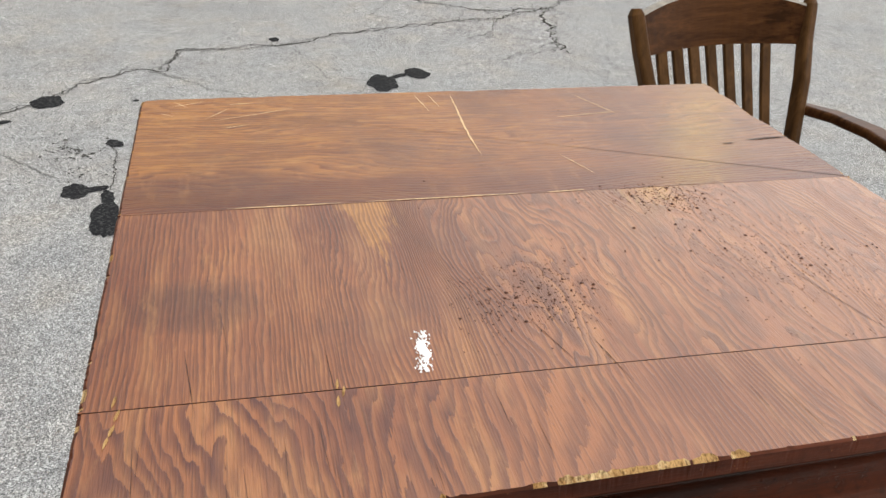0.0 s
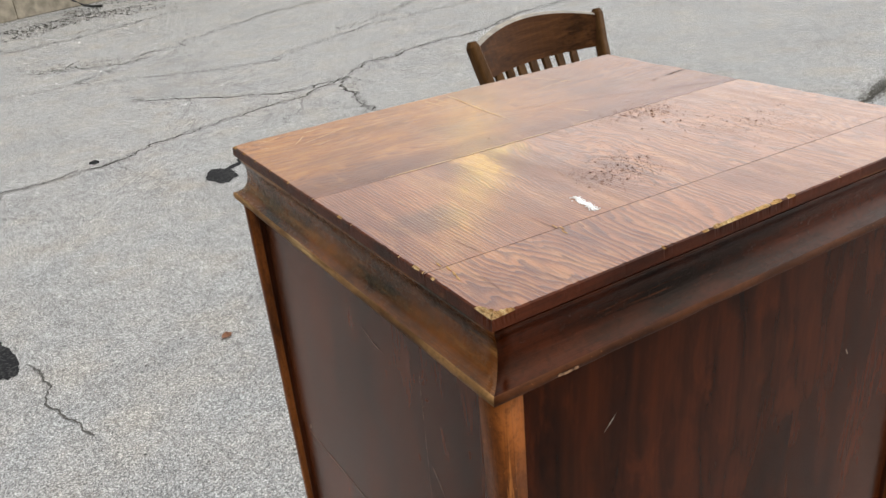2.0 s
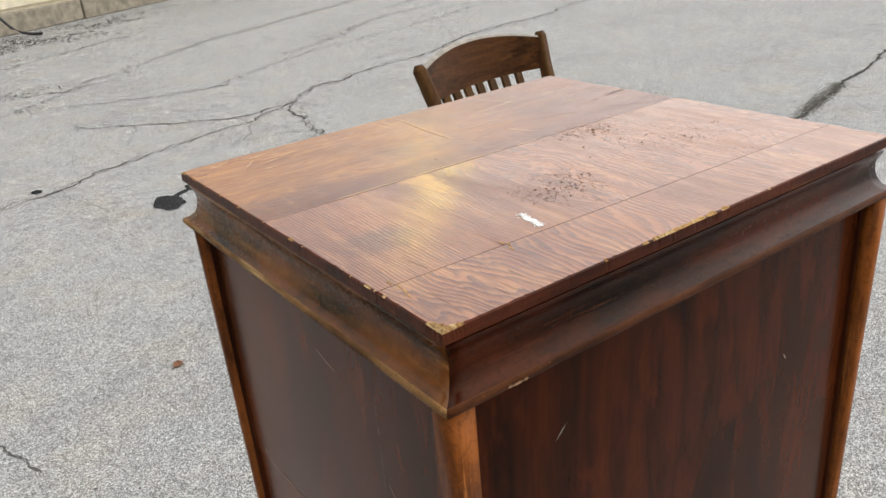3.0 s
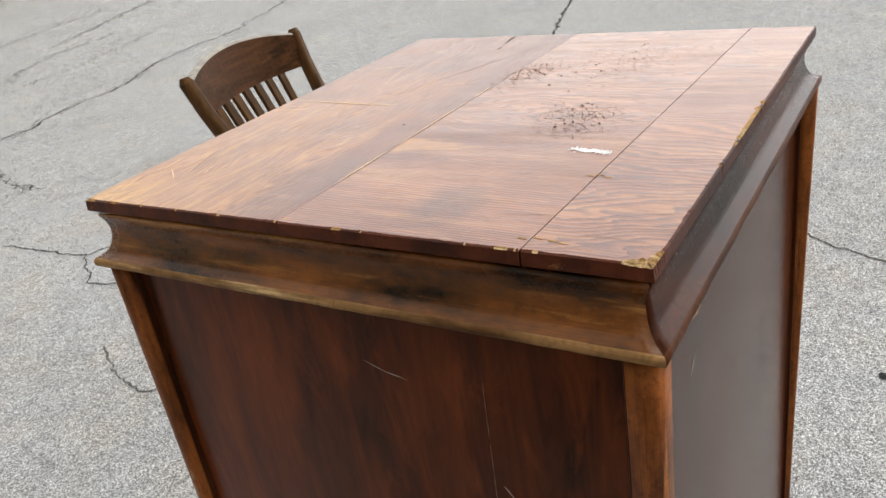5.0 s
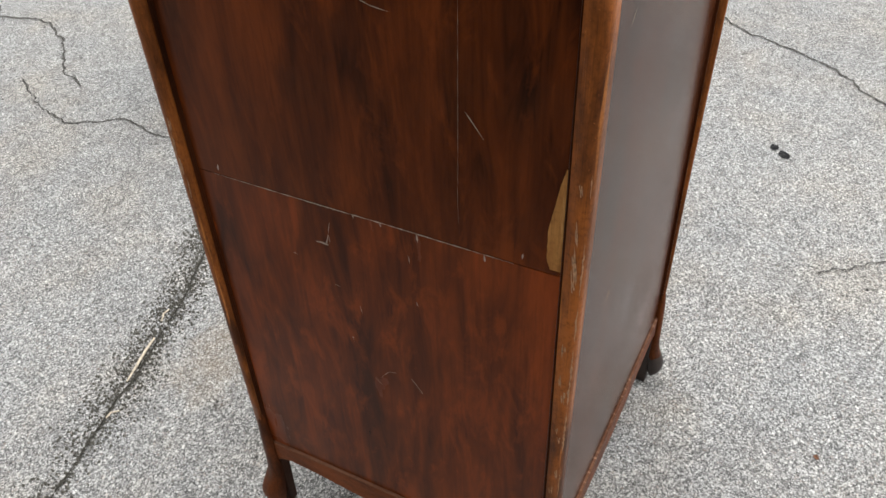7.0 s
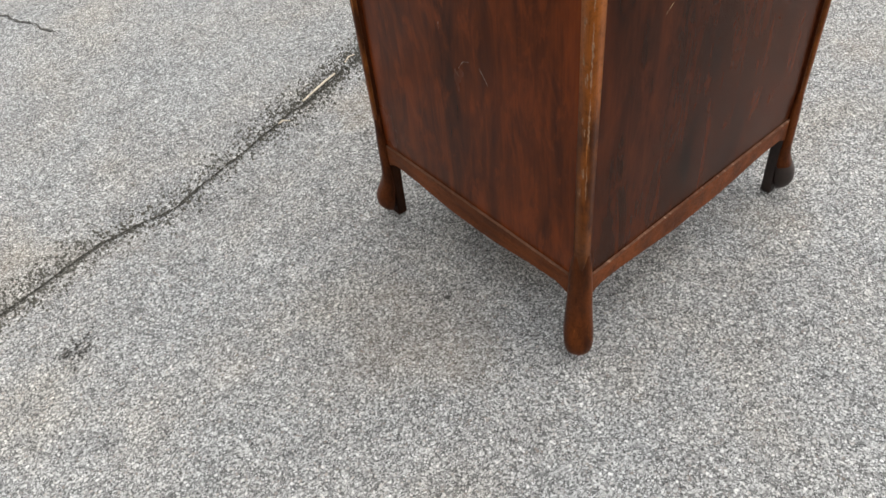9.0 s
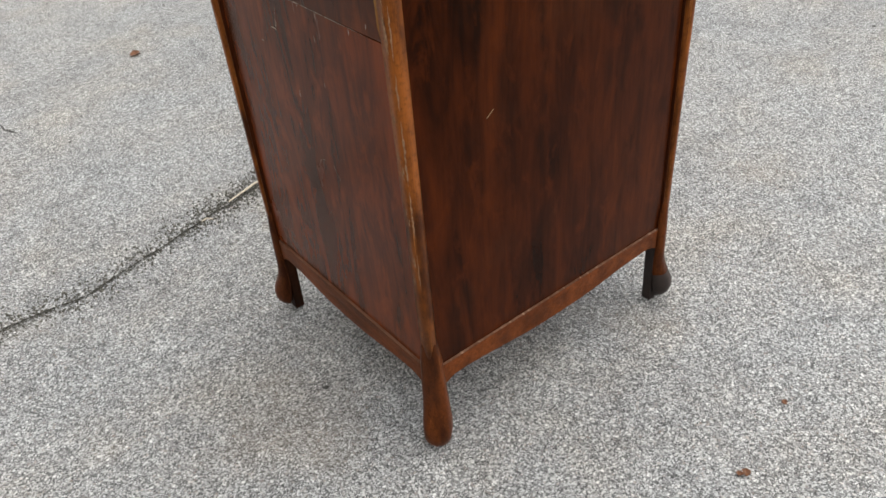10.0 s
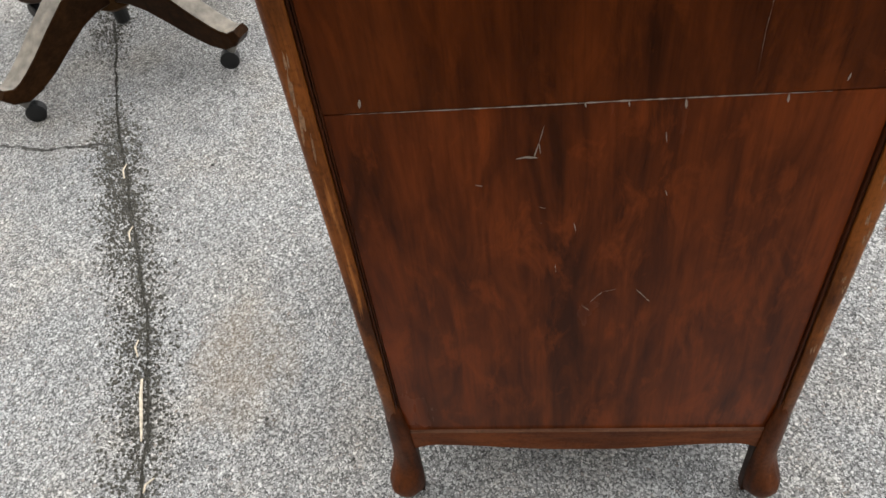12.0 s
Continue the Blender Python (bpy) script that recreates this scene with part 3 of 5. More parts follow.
crack([(0.6, 6.7), (1.05, 6.45), (1.50, 6.23), (2.09, 6.11), (2.42, 6.42), (3.4, 6.85), (4.5, 7.1), (6.0, 7.7)], 0.030, 1, 6.0)
crack([(-1.5, 6.95), (-0.28, 6.77), (0.12, 6.66), (0.55, 6.70), (1.10, 7.18)], 0.030, 1, 15.0)
crack([(1.74, 4.75), (1.60, 4.45), (1.42, 4.28)], 0.016, 1, 21.0)
crack([(3.0, 6.9), (3.9, 7.4), (4.6, 8.0), (6.0, 8.4)], 0.035, 1, 22.0)
crack([(-2.5, 8.4), (-0.8, 8.7), (1.0, 9.2), (2.5, 10.2)], 0.05, 1, 23.0)
crack([(5.3, 8.7), (6.6, 9.4), (8.9, 10.8), (10.4, 11.1), (12.0, 12.0)], 0.05, 1, 16.0)
# near the chair and the joint
crack([(1.36, 3.45), (1.38, 3.25), (1.39, 2.89), (1.49, 2.86), (1.64, 2.76), (1.85, 2.6)], 0.014, 0, 7.0)
crack([(1.39, 2.89), (1.30, 2.78), (1.22, 2.64), (1.25, 2.48), (1.16, 2.27), (1.0, 2.06), (0.94, 1.93)], 0.012, 0, 8.0)
crack([(0.91, 2.17), (0.81, 2.01), (0.77, 1.82), (0.85, 1.66), (0.81, 1.45), (0.80, 1.20)], 0.010, 0, 9.0)
crack([(2.7, 0.9), (2.3, 0.35), (2.14, 0.13), (2.08, 0.02), (2.03, -0.08), (1.94, -0.19), (1.85, -0.26), (1.78, -0.37), (1.62, -0.60), (1.66, -0.9)], 0.012, 0, 10.0)
crack([(0.98, -0.22), (1.03, -0.29), (1.08, -0.36), (1.10, -0.42)], 0.006, 0, 11.0)
crack([(0.59, -0.42), (0.76, -0.40), (0.83, -0.40), (0.97, -0.43)], 0.005, 1, 12.0)
# out of the tar spills
crack([(-0.285, 2.24), (-0.247, 2.05), (-0.259, 1.92), (-0.225, 1.80), (-0.195, 1.69)], 0.011, 0, 13.0)
crack([(-0.39, 2.95), (-0.375, 2.70), (-0.36, 2.52)], 0.009, 0, 24.0)
crack([(-1.2, 3.0), (-0.95, 3.05), (-0.79, 2.87), (-0.55, 2.63)], 0.012, 1, 14.0)

JOINT = [(-4.0, -0.2), (-2.0, 0.42), (-0.66, 0.79), (-0.45, 0.832), (-0.29, 0.816), (-0.06, 0.875), (0.10, 0.912), (0.25, 0.960), (0.35, 0.988), (0.566, 1.086), (0.93, 1.238), (1.287, 1.361), (2.6, 1.72), (4.65, 2.296), (5.14, 2.396), (6.29, 2.746), (7.71, 3.065), (14.0, 5.0), (30, 10.5)]
j = ribbon("pavement_joint", JOINT, 0.0085, M_JOINT, 40.0, 0.003, 1.5, 0.006, 0.007, False)
tagged(j, "dark open joint between two asphalt lanes, full of dirt", "joint", kind="structure")


far_joint = ribbon("pavement_joint", [(2.1, 1.59)] + JOINT[12:], 0.034, M_JOINT, 47.0, 0.0032, 1.0, 0.02, 0.012, True)
tagged(far_joint, "wide tarry stretch of the joint between two asphalt lanes", "joint", kind="structure")


def speckle_band():
    """Loose dirt and worn aggregate along the joint: many small flakes on the ground."""
    rnd = random.Random(5)
    bm = bmesh.new()
    pts = [Vector((*p, 0)) for p in JOINT[1:14]]
    for a, b in zip(pts, pts[1:]):
        ln = (b - a).length
        t = (b - a).normalized()
        s = Vector((-t.y, t.x, 0))
        for _ in range(int(ln * 4800)):
            u = rnd.random() * ln
            patchy = max(0.0, 0.52 + 1.0 * wob((a + t * u).x * 2.6, (a + t * u).y * 2.6, seed=6))
            if rnd.random() > patchy:
                continue
            off = rnd.gauss(0.010, 0.030)
            c = a + t * u + s * off
            r = rnd.uniform(0.0008, 0.0034)
            a0 = rnd.random() * 6.28
            n = 5
            top = bm.verts.new((c.x, c.y, 0.0035 + r * 0.5))
            ring = [bm.verts.new((c.x + r * rnd.uniform(0.6, 1.4) * math.cos(a0 + 6.283 * k / n), c.y + r * rnd.uniform(0.6, 1.4) * math.sin(a0 + 6.283 * k / n), 0.0005)) for k in range(n)]
            for k in range(n):
                bm.faces.new((top, ring[k], ring[(k + 1) % n]))
    return tagged(linked("joint_grit", bm, M_GRIT), "dark loose grit scattered along the asphalt joint", "grit", kind="stuff")


speckle_band()


def blob(name, centre, rx, ry, turn, seed, material=M_TAR, z=0.0035, rag=0.22, n=44):
    """A flat spill with an uneven outline."""
    bm = bmesh.new()
    c, s = math.cos(radians(turn)), math.sin(radians(turn))
    mid = bm.verts.new((centre[0], centre[1], z))
    ring = []
    for k in range(n):
        a = 2 * math.pi * k / n
        q = 1 + rag * (wob(2 * math.cos(a), 2 * math.sin(a), seed=seed) + 0.5 * wob(6 * math.cos(a), 6 * math.sin(a), seed=seed))
        x, y = rx * q * math.cos(a), ry * q * math.sin(a)
        ring.append(bm.verts.new((centre[0] + c * x - s * y, centre[1] + s * x + c * y, z - 0.001)))
    for k in range(n):
        bm.faces.new((mid, ring[k], ring[(k + 1) % n]))
    return linked(name, bm, material)


for i, (at, rx, ry, turn) in enumerate([
    ((-0.712, 3.435), 0.065, 0.080, 0), ((-0.86, 3.21), 0.042, 0.02, 10), ((-0.393, 2.94), 0.028, 0.045, 30),
    ((-0.482, 2.525), 0.048, 0.060, 10), ((-0.362, 2.305), 0.050, 0.130, 2), ((0.78, 3.57), 0.075, 0.13, -8), ((0.985, 3.70), 0.06, 0.085, 10),
    ((-0.35, 3.42), 0.016, 0.014, 0), ((1.464, -0.063), 0.015, 0.011, 0), ((1.438, -0.092), 0.019, 0.012, 40), ((0.31, 4.34), 0.03, 0.04, 0),
]):
    tagged(blob("tar_spill", at, rx, ry, turn, i + 0.5), "black tar spill dried flat on the asphalt", "tar spill", "tar spills on the asphalt")
tagged(blob("tar_neck", (-0.415, 2.535), 0.045, 0.022, 20, 22.0), "thin black tar smear between two spills", "tar spill", "tar spills on the asphalt")
tagged(blob("tar_neck", (0.88, 3.665), 0.075, 0.022, 35, 23.0), "thin black tar smear between two spills", "tar spill", "tar spills on the asphalt")
tagged(blob("tar_neck", (-0.372, 2.46), 0.022, 0.06, 10, 24.0), "thin black tar smear between two spills", "tar spill", "tar spills on the asphalt")


def grime_patch(centre, rx, ry, seed, count, label, small=0.002, large=0.008, material=M_CRACK, lean=0.0):
    """A scatter of crumbs on the ground."""
    rnd = random.Random(seed)
    bm = bmesh.new()
    for _ in range(count):
        x, y = centre[0] + rnd.gauss(0, rx), centre[1] + rnd.gauss(0, ry)
        y += lean * (x - centre[0])
        f = 9 if large < 0.01 else 1.6
        if wob(x * f, y * f, seed=seed) < -0.05:
            continue
        r = rnd.uniform(small, large)
        ring = [bm.verts.new((x + r * rnd.uniform(0.5, 1.4) * math.cos(6.283 * k / 5), y + r * rnd.uniform(0.5, 1.4) * math.sin(6.283 * k / 5), 0.0015)) for k in range(5)]
        top = bm.verts.new((x, y, max(0.003, 0.8 * r)))
        for k in range(5):
            bm.faces.new((top, ring[k], ring[(k + 1) % 5]))
    return tagged(linked("grit_patch", bm, material), label, "grit", kind="stuff")


grime_patch((-0.52, 2.86), 0.06, 0.10, 3, 160, "dark grit patch on bleached asphalt")
grime_patch((1.2, 11.0), 1.5, 0.55, 7, 3000, "dark grit washed along the foot of the building", 0.006, 0.017, M_CRACK, 0.62)
grime_patch((0.8, 8.2), 1.6, 1.7, 9, 1100, "pale stone chips loose on the asphalt", 0.004, 0.011, M_CHIPS)
grime_patch((0.55, 7.52), 0.55, 0.13, 11, 420, "dark grit gathered along a shallow dip", 0.003, 0.010, M_CRACK, -0.12)
grime_patch((1.9, 0.9), 1.1, 1.3, 17, 130, "dark stone specks scattered on the asphalt", 0.0025, 0.0065)
grime_patch((-0.3, 2.6), 0.9, 0.9, 19, 90, "dark stone specks scattered on the asphalt", 0.002, 0.005)
grime_patch((-0.585, 0.61), 0.022, 0.016, 13, 90, "dark smudge of grit on the asphalt", 0.001, 0.0035)


def dry_leaf(centre, size, turn, seed):
    """A small curled dry leaf with a torn outline."""
    bm = bmesh.new()
    n = 14
    rows = []
    for k in range(n + 1):
        u = k / n
        w = size * 0.42 * math.sin(math.pi * u) ** 0.8 * (1 + 0.45 * wob(u * 7, seed=seed))
        for side in (-1, 0, 1):
            z = 0.004 + 0.35 * size * (abs(side) * 0.5 + 0.25 * math.sin(u * 5 + seed)) * math.sin(math.pi * u)
            rows.append(bm.verts.new(((u - 0.5) * size, side * w, max(0.002, z))))
    for k in range(n):
        for s in range(2):
            a = 3 * k + s
            bm.faces.new((rows[a], rows[a + 1], rows[a + 4], rows[a + 3]))
    bmesh.ops.remove_doubles(bm, verts=bm.verts[:], dist=0.0002)
    ret = bmesh.ops.extrude_face_region(bm, geom=bm.faces[:])
    for v in ret["geom"]:
        if isinstance(v, bmesh.types.BMVert):
            v.co.z += 0.0008
    ob = linked("dry_leaf", bm, M_LEAF)
    ob.matrix_world = pose(centre[0], centre[1], 0.0, 0, 0, turn)
    return tagged(ob, "small curled brown leaf lying on the asphalt", "leaf", "dry leaves on the asphalt")


dry_leaf((0.324, -0.346), 0.016, 35, 1.0)
dry_leaf((0.315, -0.341), 0.011, 120, 2.0)
dry_leaf((0.277, 1.972), 0.040, 15, 3.0)
dry_leaf((0.487, -0.305), 0.011, 70, 4.0)

stick = tube([(0.204, 0.953, 0.005), (0.17, 0.944, 0.006), (0.13, 0.931, 0.0055), (0.09, 0.919, 0.005)], [0.0022, 0.0030, 0.0028, 0.0016], 7)
tagged(linked("stick", stick, M_STICK), "bleached wooden stick lying in the asphalt joint", "stick")
for k, (a, b) in enumerate([((0.25, 0.975), (0.285, 0.985)), ((0.52, 1.075), (0.56, 1.082)), ((0.005, 0.89), (0.03, 0.88)), ((0.70, 1.145), (0.745, 1.155))]):
    twig = tube([(*a, 0.004), ((a[0] + b[0]) / 2, (a[1] + b[1]) / 2 + 0.004, 0.007), (*b, 0.004)], [0.0015, 0.002, 0.001], 6)
    tagged(linked("twig", twig, M_STICK), "thin pale twig caught in the asphalt joint", "twig", "twigs in the joint")


# ---- the cabinet: lid, cove moulding, posts, panels, aprons, legs ----
W, D, TOP = 0.560, 0.500, 1.050
cabinet = tagged(empty("phonograph_cabinet"), "worn dark mahogany phonograph cabinet with a bare plywood lid", "cabinet")
lid = empty("lid")
lid.parent = cabinet
lid["label"] = "lid of stained fir boards with chipped edges"


def chip_depth(x, y, seed):
    """How far the edge is broken away at a place along the lid's rim."""
    d = max(0.0, noise.noise(Vector((x * 38 + seed, y * 38, 2.0))) - 0.30) * 0.006
    d += max(0.0, noise.noise(Vector((x * 170 + seed, y * 170, 5.0))) - 0.18) * 0.0026
    if y < 0.01 and (0.206 < x < 0.268 or 0.290 < x < 0.299 or 0.276 < x < 0.283 or 0.152 < x < 0.156):
        d += 0.0022 * max(0.0, 0.80 + 0.6 * noise.noise(Vector((x * 70, 3.0, 1.0))) + 0.7 * noise.noise(Vector((x * 330, 3.0, 1.0))))
    if x < 0.01:
        d += 0.0015 * max(0.0, noise.noise(Vector((9.0, y * 60, 4.0))) + 0.5 * noise.noise(Vector((9.0, y * 260, 4.0))) - 0.12)
    if y > D - 0.01:
        d += 0.0030 * max(0.0, noise.noise(Vector((x * 45, 7.0, 4.0))) + 0.5 * noise.noise(Vector((x * 240, 7.0, 4.0))) - 0.10)
    if x > W - 0.01:
        d += 0.0032 * max(0.0, 0.10 + noise.noise(Vector((3.0, y * 50, 4.0))) + 0.5 * noise.noise(Vector((3.0, y * 240, 4.0))))
        d += 0.004 * max(0.0, math.exp(-((y - 0.41) / 0.018) ** 2))
    near_a = math.hypot(x, y)
    d += (0.0064 + 0.008 * noise.noise(Vector((x * 300, y * 300, 1.0))) + 0.003 * noise.noise(Vector((x * 700, y * 700, 1.0)))) * max(0.0, 1 - near_a / 0.019) ** 0.6
    near_b = math.hypot(x, y - D)
    d += 0.0030 * max(0.0, 1 - near_b / 0.02)
    return d


FRONT_SKEW, REAR_SKEW = -0.029, -0.014  # the two seams run a little out of square


def lid_board(x0, x1, y0, y1, z0, z1, material, seed, open_sides, skew0, skew1):
    """A board of the lid, its outer rim rounded and chipped, its inner edges sharp."""
    step = 0.0016
    per = []
    for a, b, side in (((x0, y0), (x1, y0), "s"), ((x1, y0), (x1, y1), "e"), ((x1, y1), (x0, y1), "n"), ((x0, y1), (x0, y0), "w")):
        ln = math.hypot(b[0] - a[0], b[1] - a[1])
        k = int(ln / step)
        per += [(a[0] + (b[0] - a[0]) * i / k, a[1] + (b[1] - a[1]) * i / k, side) for i in range(k)]
    bm = bmesh.new()
    rings = [[], [], [], []]
    depth = []
    for x, y, side in per:
        outer = side in open_sides
        c = chip_depth(x, y, seed) if outer else 0.0
        base = 0.0012 if outer else -0.0006
        waver = 0.0004 * wob(x * 12, y * 12, seed=seed) if outer else 0.0

        def inset(d):
            return (min(max(x, x0 + (d if "w" in open_sides or side == "w" else 0)), x1 - (d if "e" in open_sides or side == "e" else 0)),
                    min(max(y, y0 + (d if "s" in open_sides or side == "s" else 0)), y1 - (d if "n" in open_sides or side == "n" else 0)))

        i0, i1 = inset(base + c + 0.0006 + waver), inset(c * 0.25 + 0.0004 + waver)
        rings[0].append(bm.verts.new((*i0, z1)))
        rings[1].append(bm.verts.new((*i1, z1 - 0.0009 - c * 0.32)))
        rings[2].append(bm.verts.new((*inset(0.0005 + waver), z0 + 0.001)))
        rings[3].append(bm.verts.new((*inset(0.0015), z0)))
        depth.append(c)
    for v in bm.verts:
        for edge, skew in ((y0, skew0), (y1, skew1)):
            if skew is not None:
                v.co.y += skew * (v.co.x - W / 2) * max(0.0, 1 - abs(v.co.y - edge) / 0.05)
    n = len(per)
    bm.faces.new(rings[0])
    bm.faces.new(rings[3][::-1])
    for r, (a, b) in enumerate(zip(rings, rings[1:])):
        for i in range(n):
            k = (i + 1) % n
            f = bm.faces.new((a[i], b[i], b[k], a[k]))
            f.material_index = 1
            if r == 0 and depth[i] + depth[k] > 0.0016:
                f.material_index = 2
    return part("board", bm, [material, M_LID_EDGE, M_RAW], lid)


lid_board(0.0, W, 0.0, 0.0739, 1.0385, TOP, M_VENEER_FRONT, 1.0, "swe", None, FRONT_SKEW)
lid_board(0.0, W, 0.0747, 0.27397, 1.0385, TOP - 0.0001, M_VENEER_MIDDLE, 2.0, "we", FRONT_SKEW, REAR_SKEW)
lid_board(0.0, W, 0.27405, D, 1.0385, TOP, M_VENEER_REAR, 3.0, "wen", REAR_SKEW, None)

# the split in the rear board and fine checks in the veneer
def sliver(name, points, width, z, material, parent, seed, lift=0.0004, label="", step=0.002):
    """A thin flat scratch or split that lies on a horizontal face."""
    bm = bmesh.new()
    pts = [Vector((*p, 0)) for p in points]
    fine = []
    for a, b in zip(pts, pts[1:]):
        k = max(2, int((b - a).length / step))
        fine += [a.lerp(b, i / k) for i in range(k)]
    fine.append(pts[-1])
    n = len(fine)
    lv, rv = [], []
    for i, p in enumerate(fine):
        t = (fine[min(i + 1, n - 1)] - fine[max(i - 1, 0)]).normalized()
        s = Vector((-t.y, t.x, 0))
        w = 0.5 * width * max(0.12, (1 - abs(2 * i / (n - 1) - 1) ** 3)) * (1 + 0.6 * wob(i * 0.5, seed=seed))
        q = p + s * width * 0.5 * wob(i * 0.2, seed=seed + 3)
        lv.append(bm.verts.new((*(q + s * w).xy, z + lift)))
        rv.append(bm.verts.new((*(q - s * w).xy, z + lift)))
    for i in range(n - 1):
        bm.faces.new((lv[i], rv[i], rv[i + 1], lv[i + 1]))
    return part(name, bm, material, parent, label)


sliver("split", [(0.515, 0.3505), (0.54, 0.352), (0.5595, 0.3535)], 0.0024, TOP, M_DARK, lid, 1.0, label="dark open split in the rear board")
sliver("split", [(0.488, 0.345), (0.500, 0.346)], 0.0014, TOP, M_DARK, lid, 1.4)
for k, pts in enumerate([[(0.28, 0.49), (0.272, 0.40), (0.27, 0.345)], [(0.245, 0.49), (0.25, 0.445)], [(0.258, 0.49), (0.262, 0.455)], [(0.335, 0.34), (0.35, 0.30)], [(0.075, 0.47), (0.055, 0.445)], [(0.13, 0.465), (0.058, 0.44)], [(0.04, 0.475), (0.028, 0.49)], [(0.055, 0.488), (0.025, 0.478)], [(0.10, 0.482), (0.072, 0.479)], [(0.03, 0.455), (0.018, 0.462)], [(0.40, 0.48), (0.425, 0.42)], [(0.36, 0.42), (0.43, 0.43)], [(0.09, 0.43), (0.07, 0.424)]]):
    sliver("scratch", pts, 0.0016 if k == 0 else 0.0008, TOP, M_SCRATCH, lid, 4.0 + k, label="pale scratch through the varnish" if k == 0 else "")
for k, (xa, xb) in enumerate([(0.070, 0.150), (0.165, 0.285), (0.300, 0.330)]):
    sliver("seam_wear", [(xa, 0.2748 + REAR_SKEW * (xa - W / 2)), (xb, 0.2748 + REAR_SKEW * (xb - W / 2))], 0.0011, TOP, M_SCRATCH, lid, 90.0 + k, label="varnish rubbed pale along the seam" if k == 0 else "")
for k, pts in enumerate([[(0.437, 0.074), (0.418, 0.150)], [(0.118, 0.072), (0.117, 0.112)], [(0.052, 0.075), (0.047, 0.118)], [(0.245, 0.080), (0.232, 0.125)], [(0.268, 0.060), (0.262, 0.098)]]):
    sliver("veneer_crack", pts, 0.00045, TOP, M_CHECK, lid, 95.0 + k, lift=0.0003, label="long crack along the grain of the veneer" if k == 0 else "")
rnd_lid = random.Random(11)
for k in range(36):
    x = rnd_lid.uniform(0.02, 0.55)
    y = rnd_lid.choice([rnd_lid.uniform(0.004, 0.05), rnd_lid.uniform(0.08, 0.21)])
    ln = rnd_lid.uniform(0.006, 0.040)
    sliver("veneer_check", [(x, y), (x + ln * rnd_lid.uniform(-0.12, 0.02), y + ln)], rnd_lid.uniform(0.00015, 0.00036), TOP, M_CHECK, lid, 20.0 + k, lift=0.0002)
for k, (x, y) in enumerate([(0.118, 0.070), (0.119, 0.083), (0.121, 0.077), (0.016, 0.068), (0.015, 0.088), (0.014, 0.060), (0.017, 0.078)]):
    sliver("veneer_chip", [(x, y - 0.004), (x + 0.0015, y + 0.004)], 0.0016, TOP, M_RAW, lid, 60.0 + k, lift=0.0003)


def paint_splash():
    """White paint spilt on the lid: one body and drops round it."""
    rnd = random.Random(3)
    bm = bmesh.new()

    def drop(x, y, rx, ry, seed, n=18):
        mid = bm.verts.new((x, y, TOP + 0.0010))
        ring = []
        for i in range(n):
            a = 2 * math.pi * i / n
            q = 1 + 0.35 * wob(2.5 * math.cos(a), 2.5 * math.sin(a), seed=seed) + 0.2 * wob(8 * math.cos(a), 8 * math.sin(a), seed=seed)
            ring.append(bm.verts.new((x + rx * q * math.cos(a), y + ry * q * math.sin(a), TOP + 0.0002)))
        for i in range(n):
            bm.faces.new((mid, ring[i], ring[(i + 1) % n]))

    drop(0.1672, 0.1045, 0.0027, 0.0062, 1.0, 30)
    drop(0.1688, 0.1000, 0.0020, 0.0048, 2.0, 24)
    for i in range(190):
        u = rnd.random()
        drop(0.1700 - 0.005 * (1 - u) + rnd.gauss(0, 0.0019), 0.086 + 0.033 * u + rnd.gauss(0, 0.001), rnd.uniform(0.0002, 0.0007), rnd.uniform(0.0003, 0.0013), 5.0 + i, 8)
    return tagged(linked("paint_splash", bm, M_PAINT), "small white paint splash dried on the lid", "paint splash")


paint_splash()


def crumbs():
    """Dark crumbs of soil lying on the lid in two drifts."""
    rnd = random.Random(8)
    bm = bmesh.new()
    for cx, cy, sx, sy, n in ((0.375, 0.262, 0.032, 0.012, 380), (0.395, 0.248, 0.014, 0.010, 120), (0.255, 0.146, 0.018, 0.022, 420), (0.215, 0.138, 0.012, 0.018, 200), (0.42, 0.165, 0.040, 0.035, 420), (0.46, 0.10, 0.05, 0.04, 120), (0.42, 0.20, 0.06, 0.05, 120), (0.33, 0.34, 0.12, 0.06, 60)):
        for _ in range(n):
            x, y = rnd.gauss(cx, sx), rnd.gauss(cy, sy)
            if not (0.01 < x < W - 0.01 and 0.01 < y < D - 0.01) or abs(y - 0.0744 - FRONT_SKEW * (x - W / 2)) < 0.002:
                continue
            r = rnd.uniform(0.00028, 0.00070) * (2.3 if rnd.random() < 0.05 else 1.0)
            a0 = rnd.random() * 6
            ring = [bm.verts.new((x + r * rnd.uniform(0.6, 1.3) * math.cos(a0 + 6.283 * k / 5), y + r * rnd.uniform(0.6, 1.3) * math.sin(a0 + 6.283 * k / 5), TOP)) for k in range(5)]
            top = bm.verts.new((x, y, TOP + r * 0.7))
            for k in range(5):
                bm.faces.new((top, ring[k], ring[(k + 1) % 5]))
    return tagged(linked("soil_crumbs", bm, M_SOIL), "dark crumbs of soil scattered on the lid", "soil", kind="stuff")


crumbs()

# cove moulding: outward offset from the lid's rim, height
COVE = [(-0.030, 1.0374), (-0.0125, 1.0374), (-0.0118, 1.0352), (-0.0060, 1.0348), (-0.0050, 1.0338)]
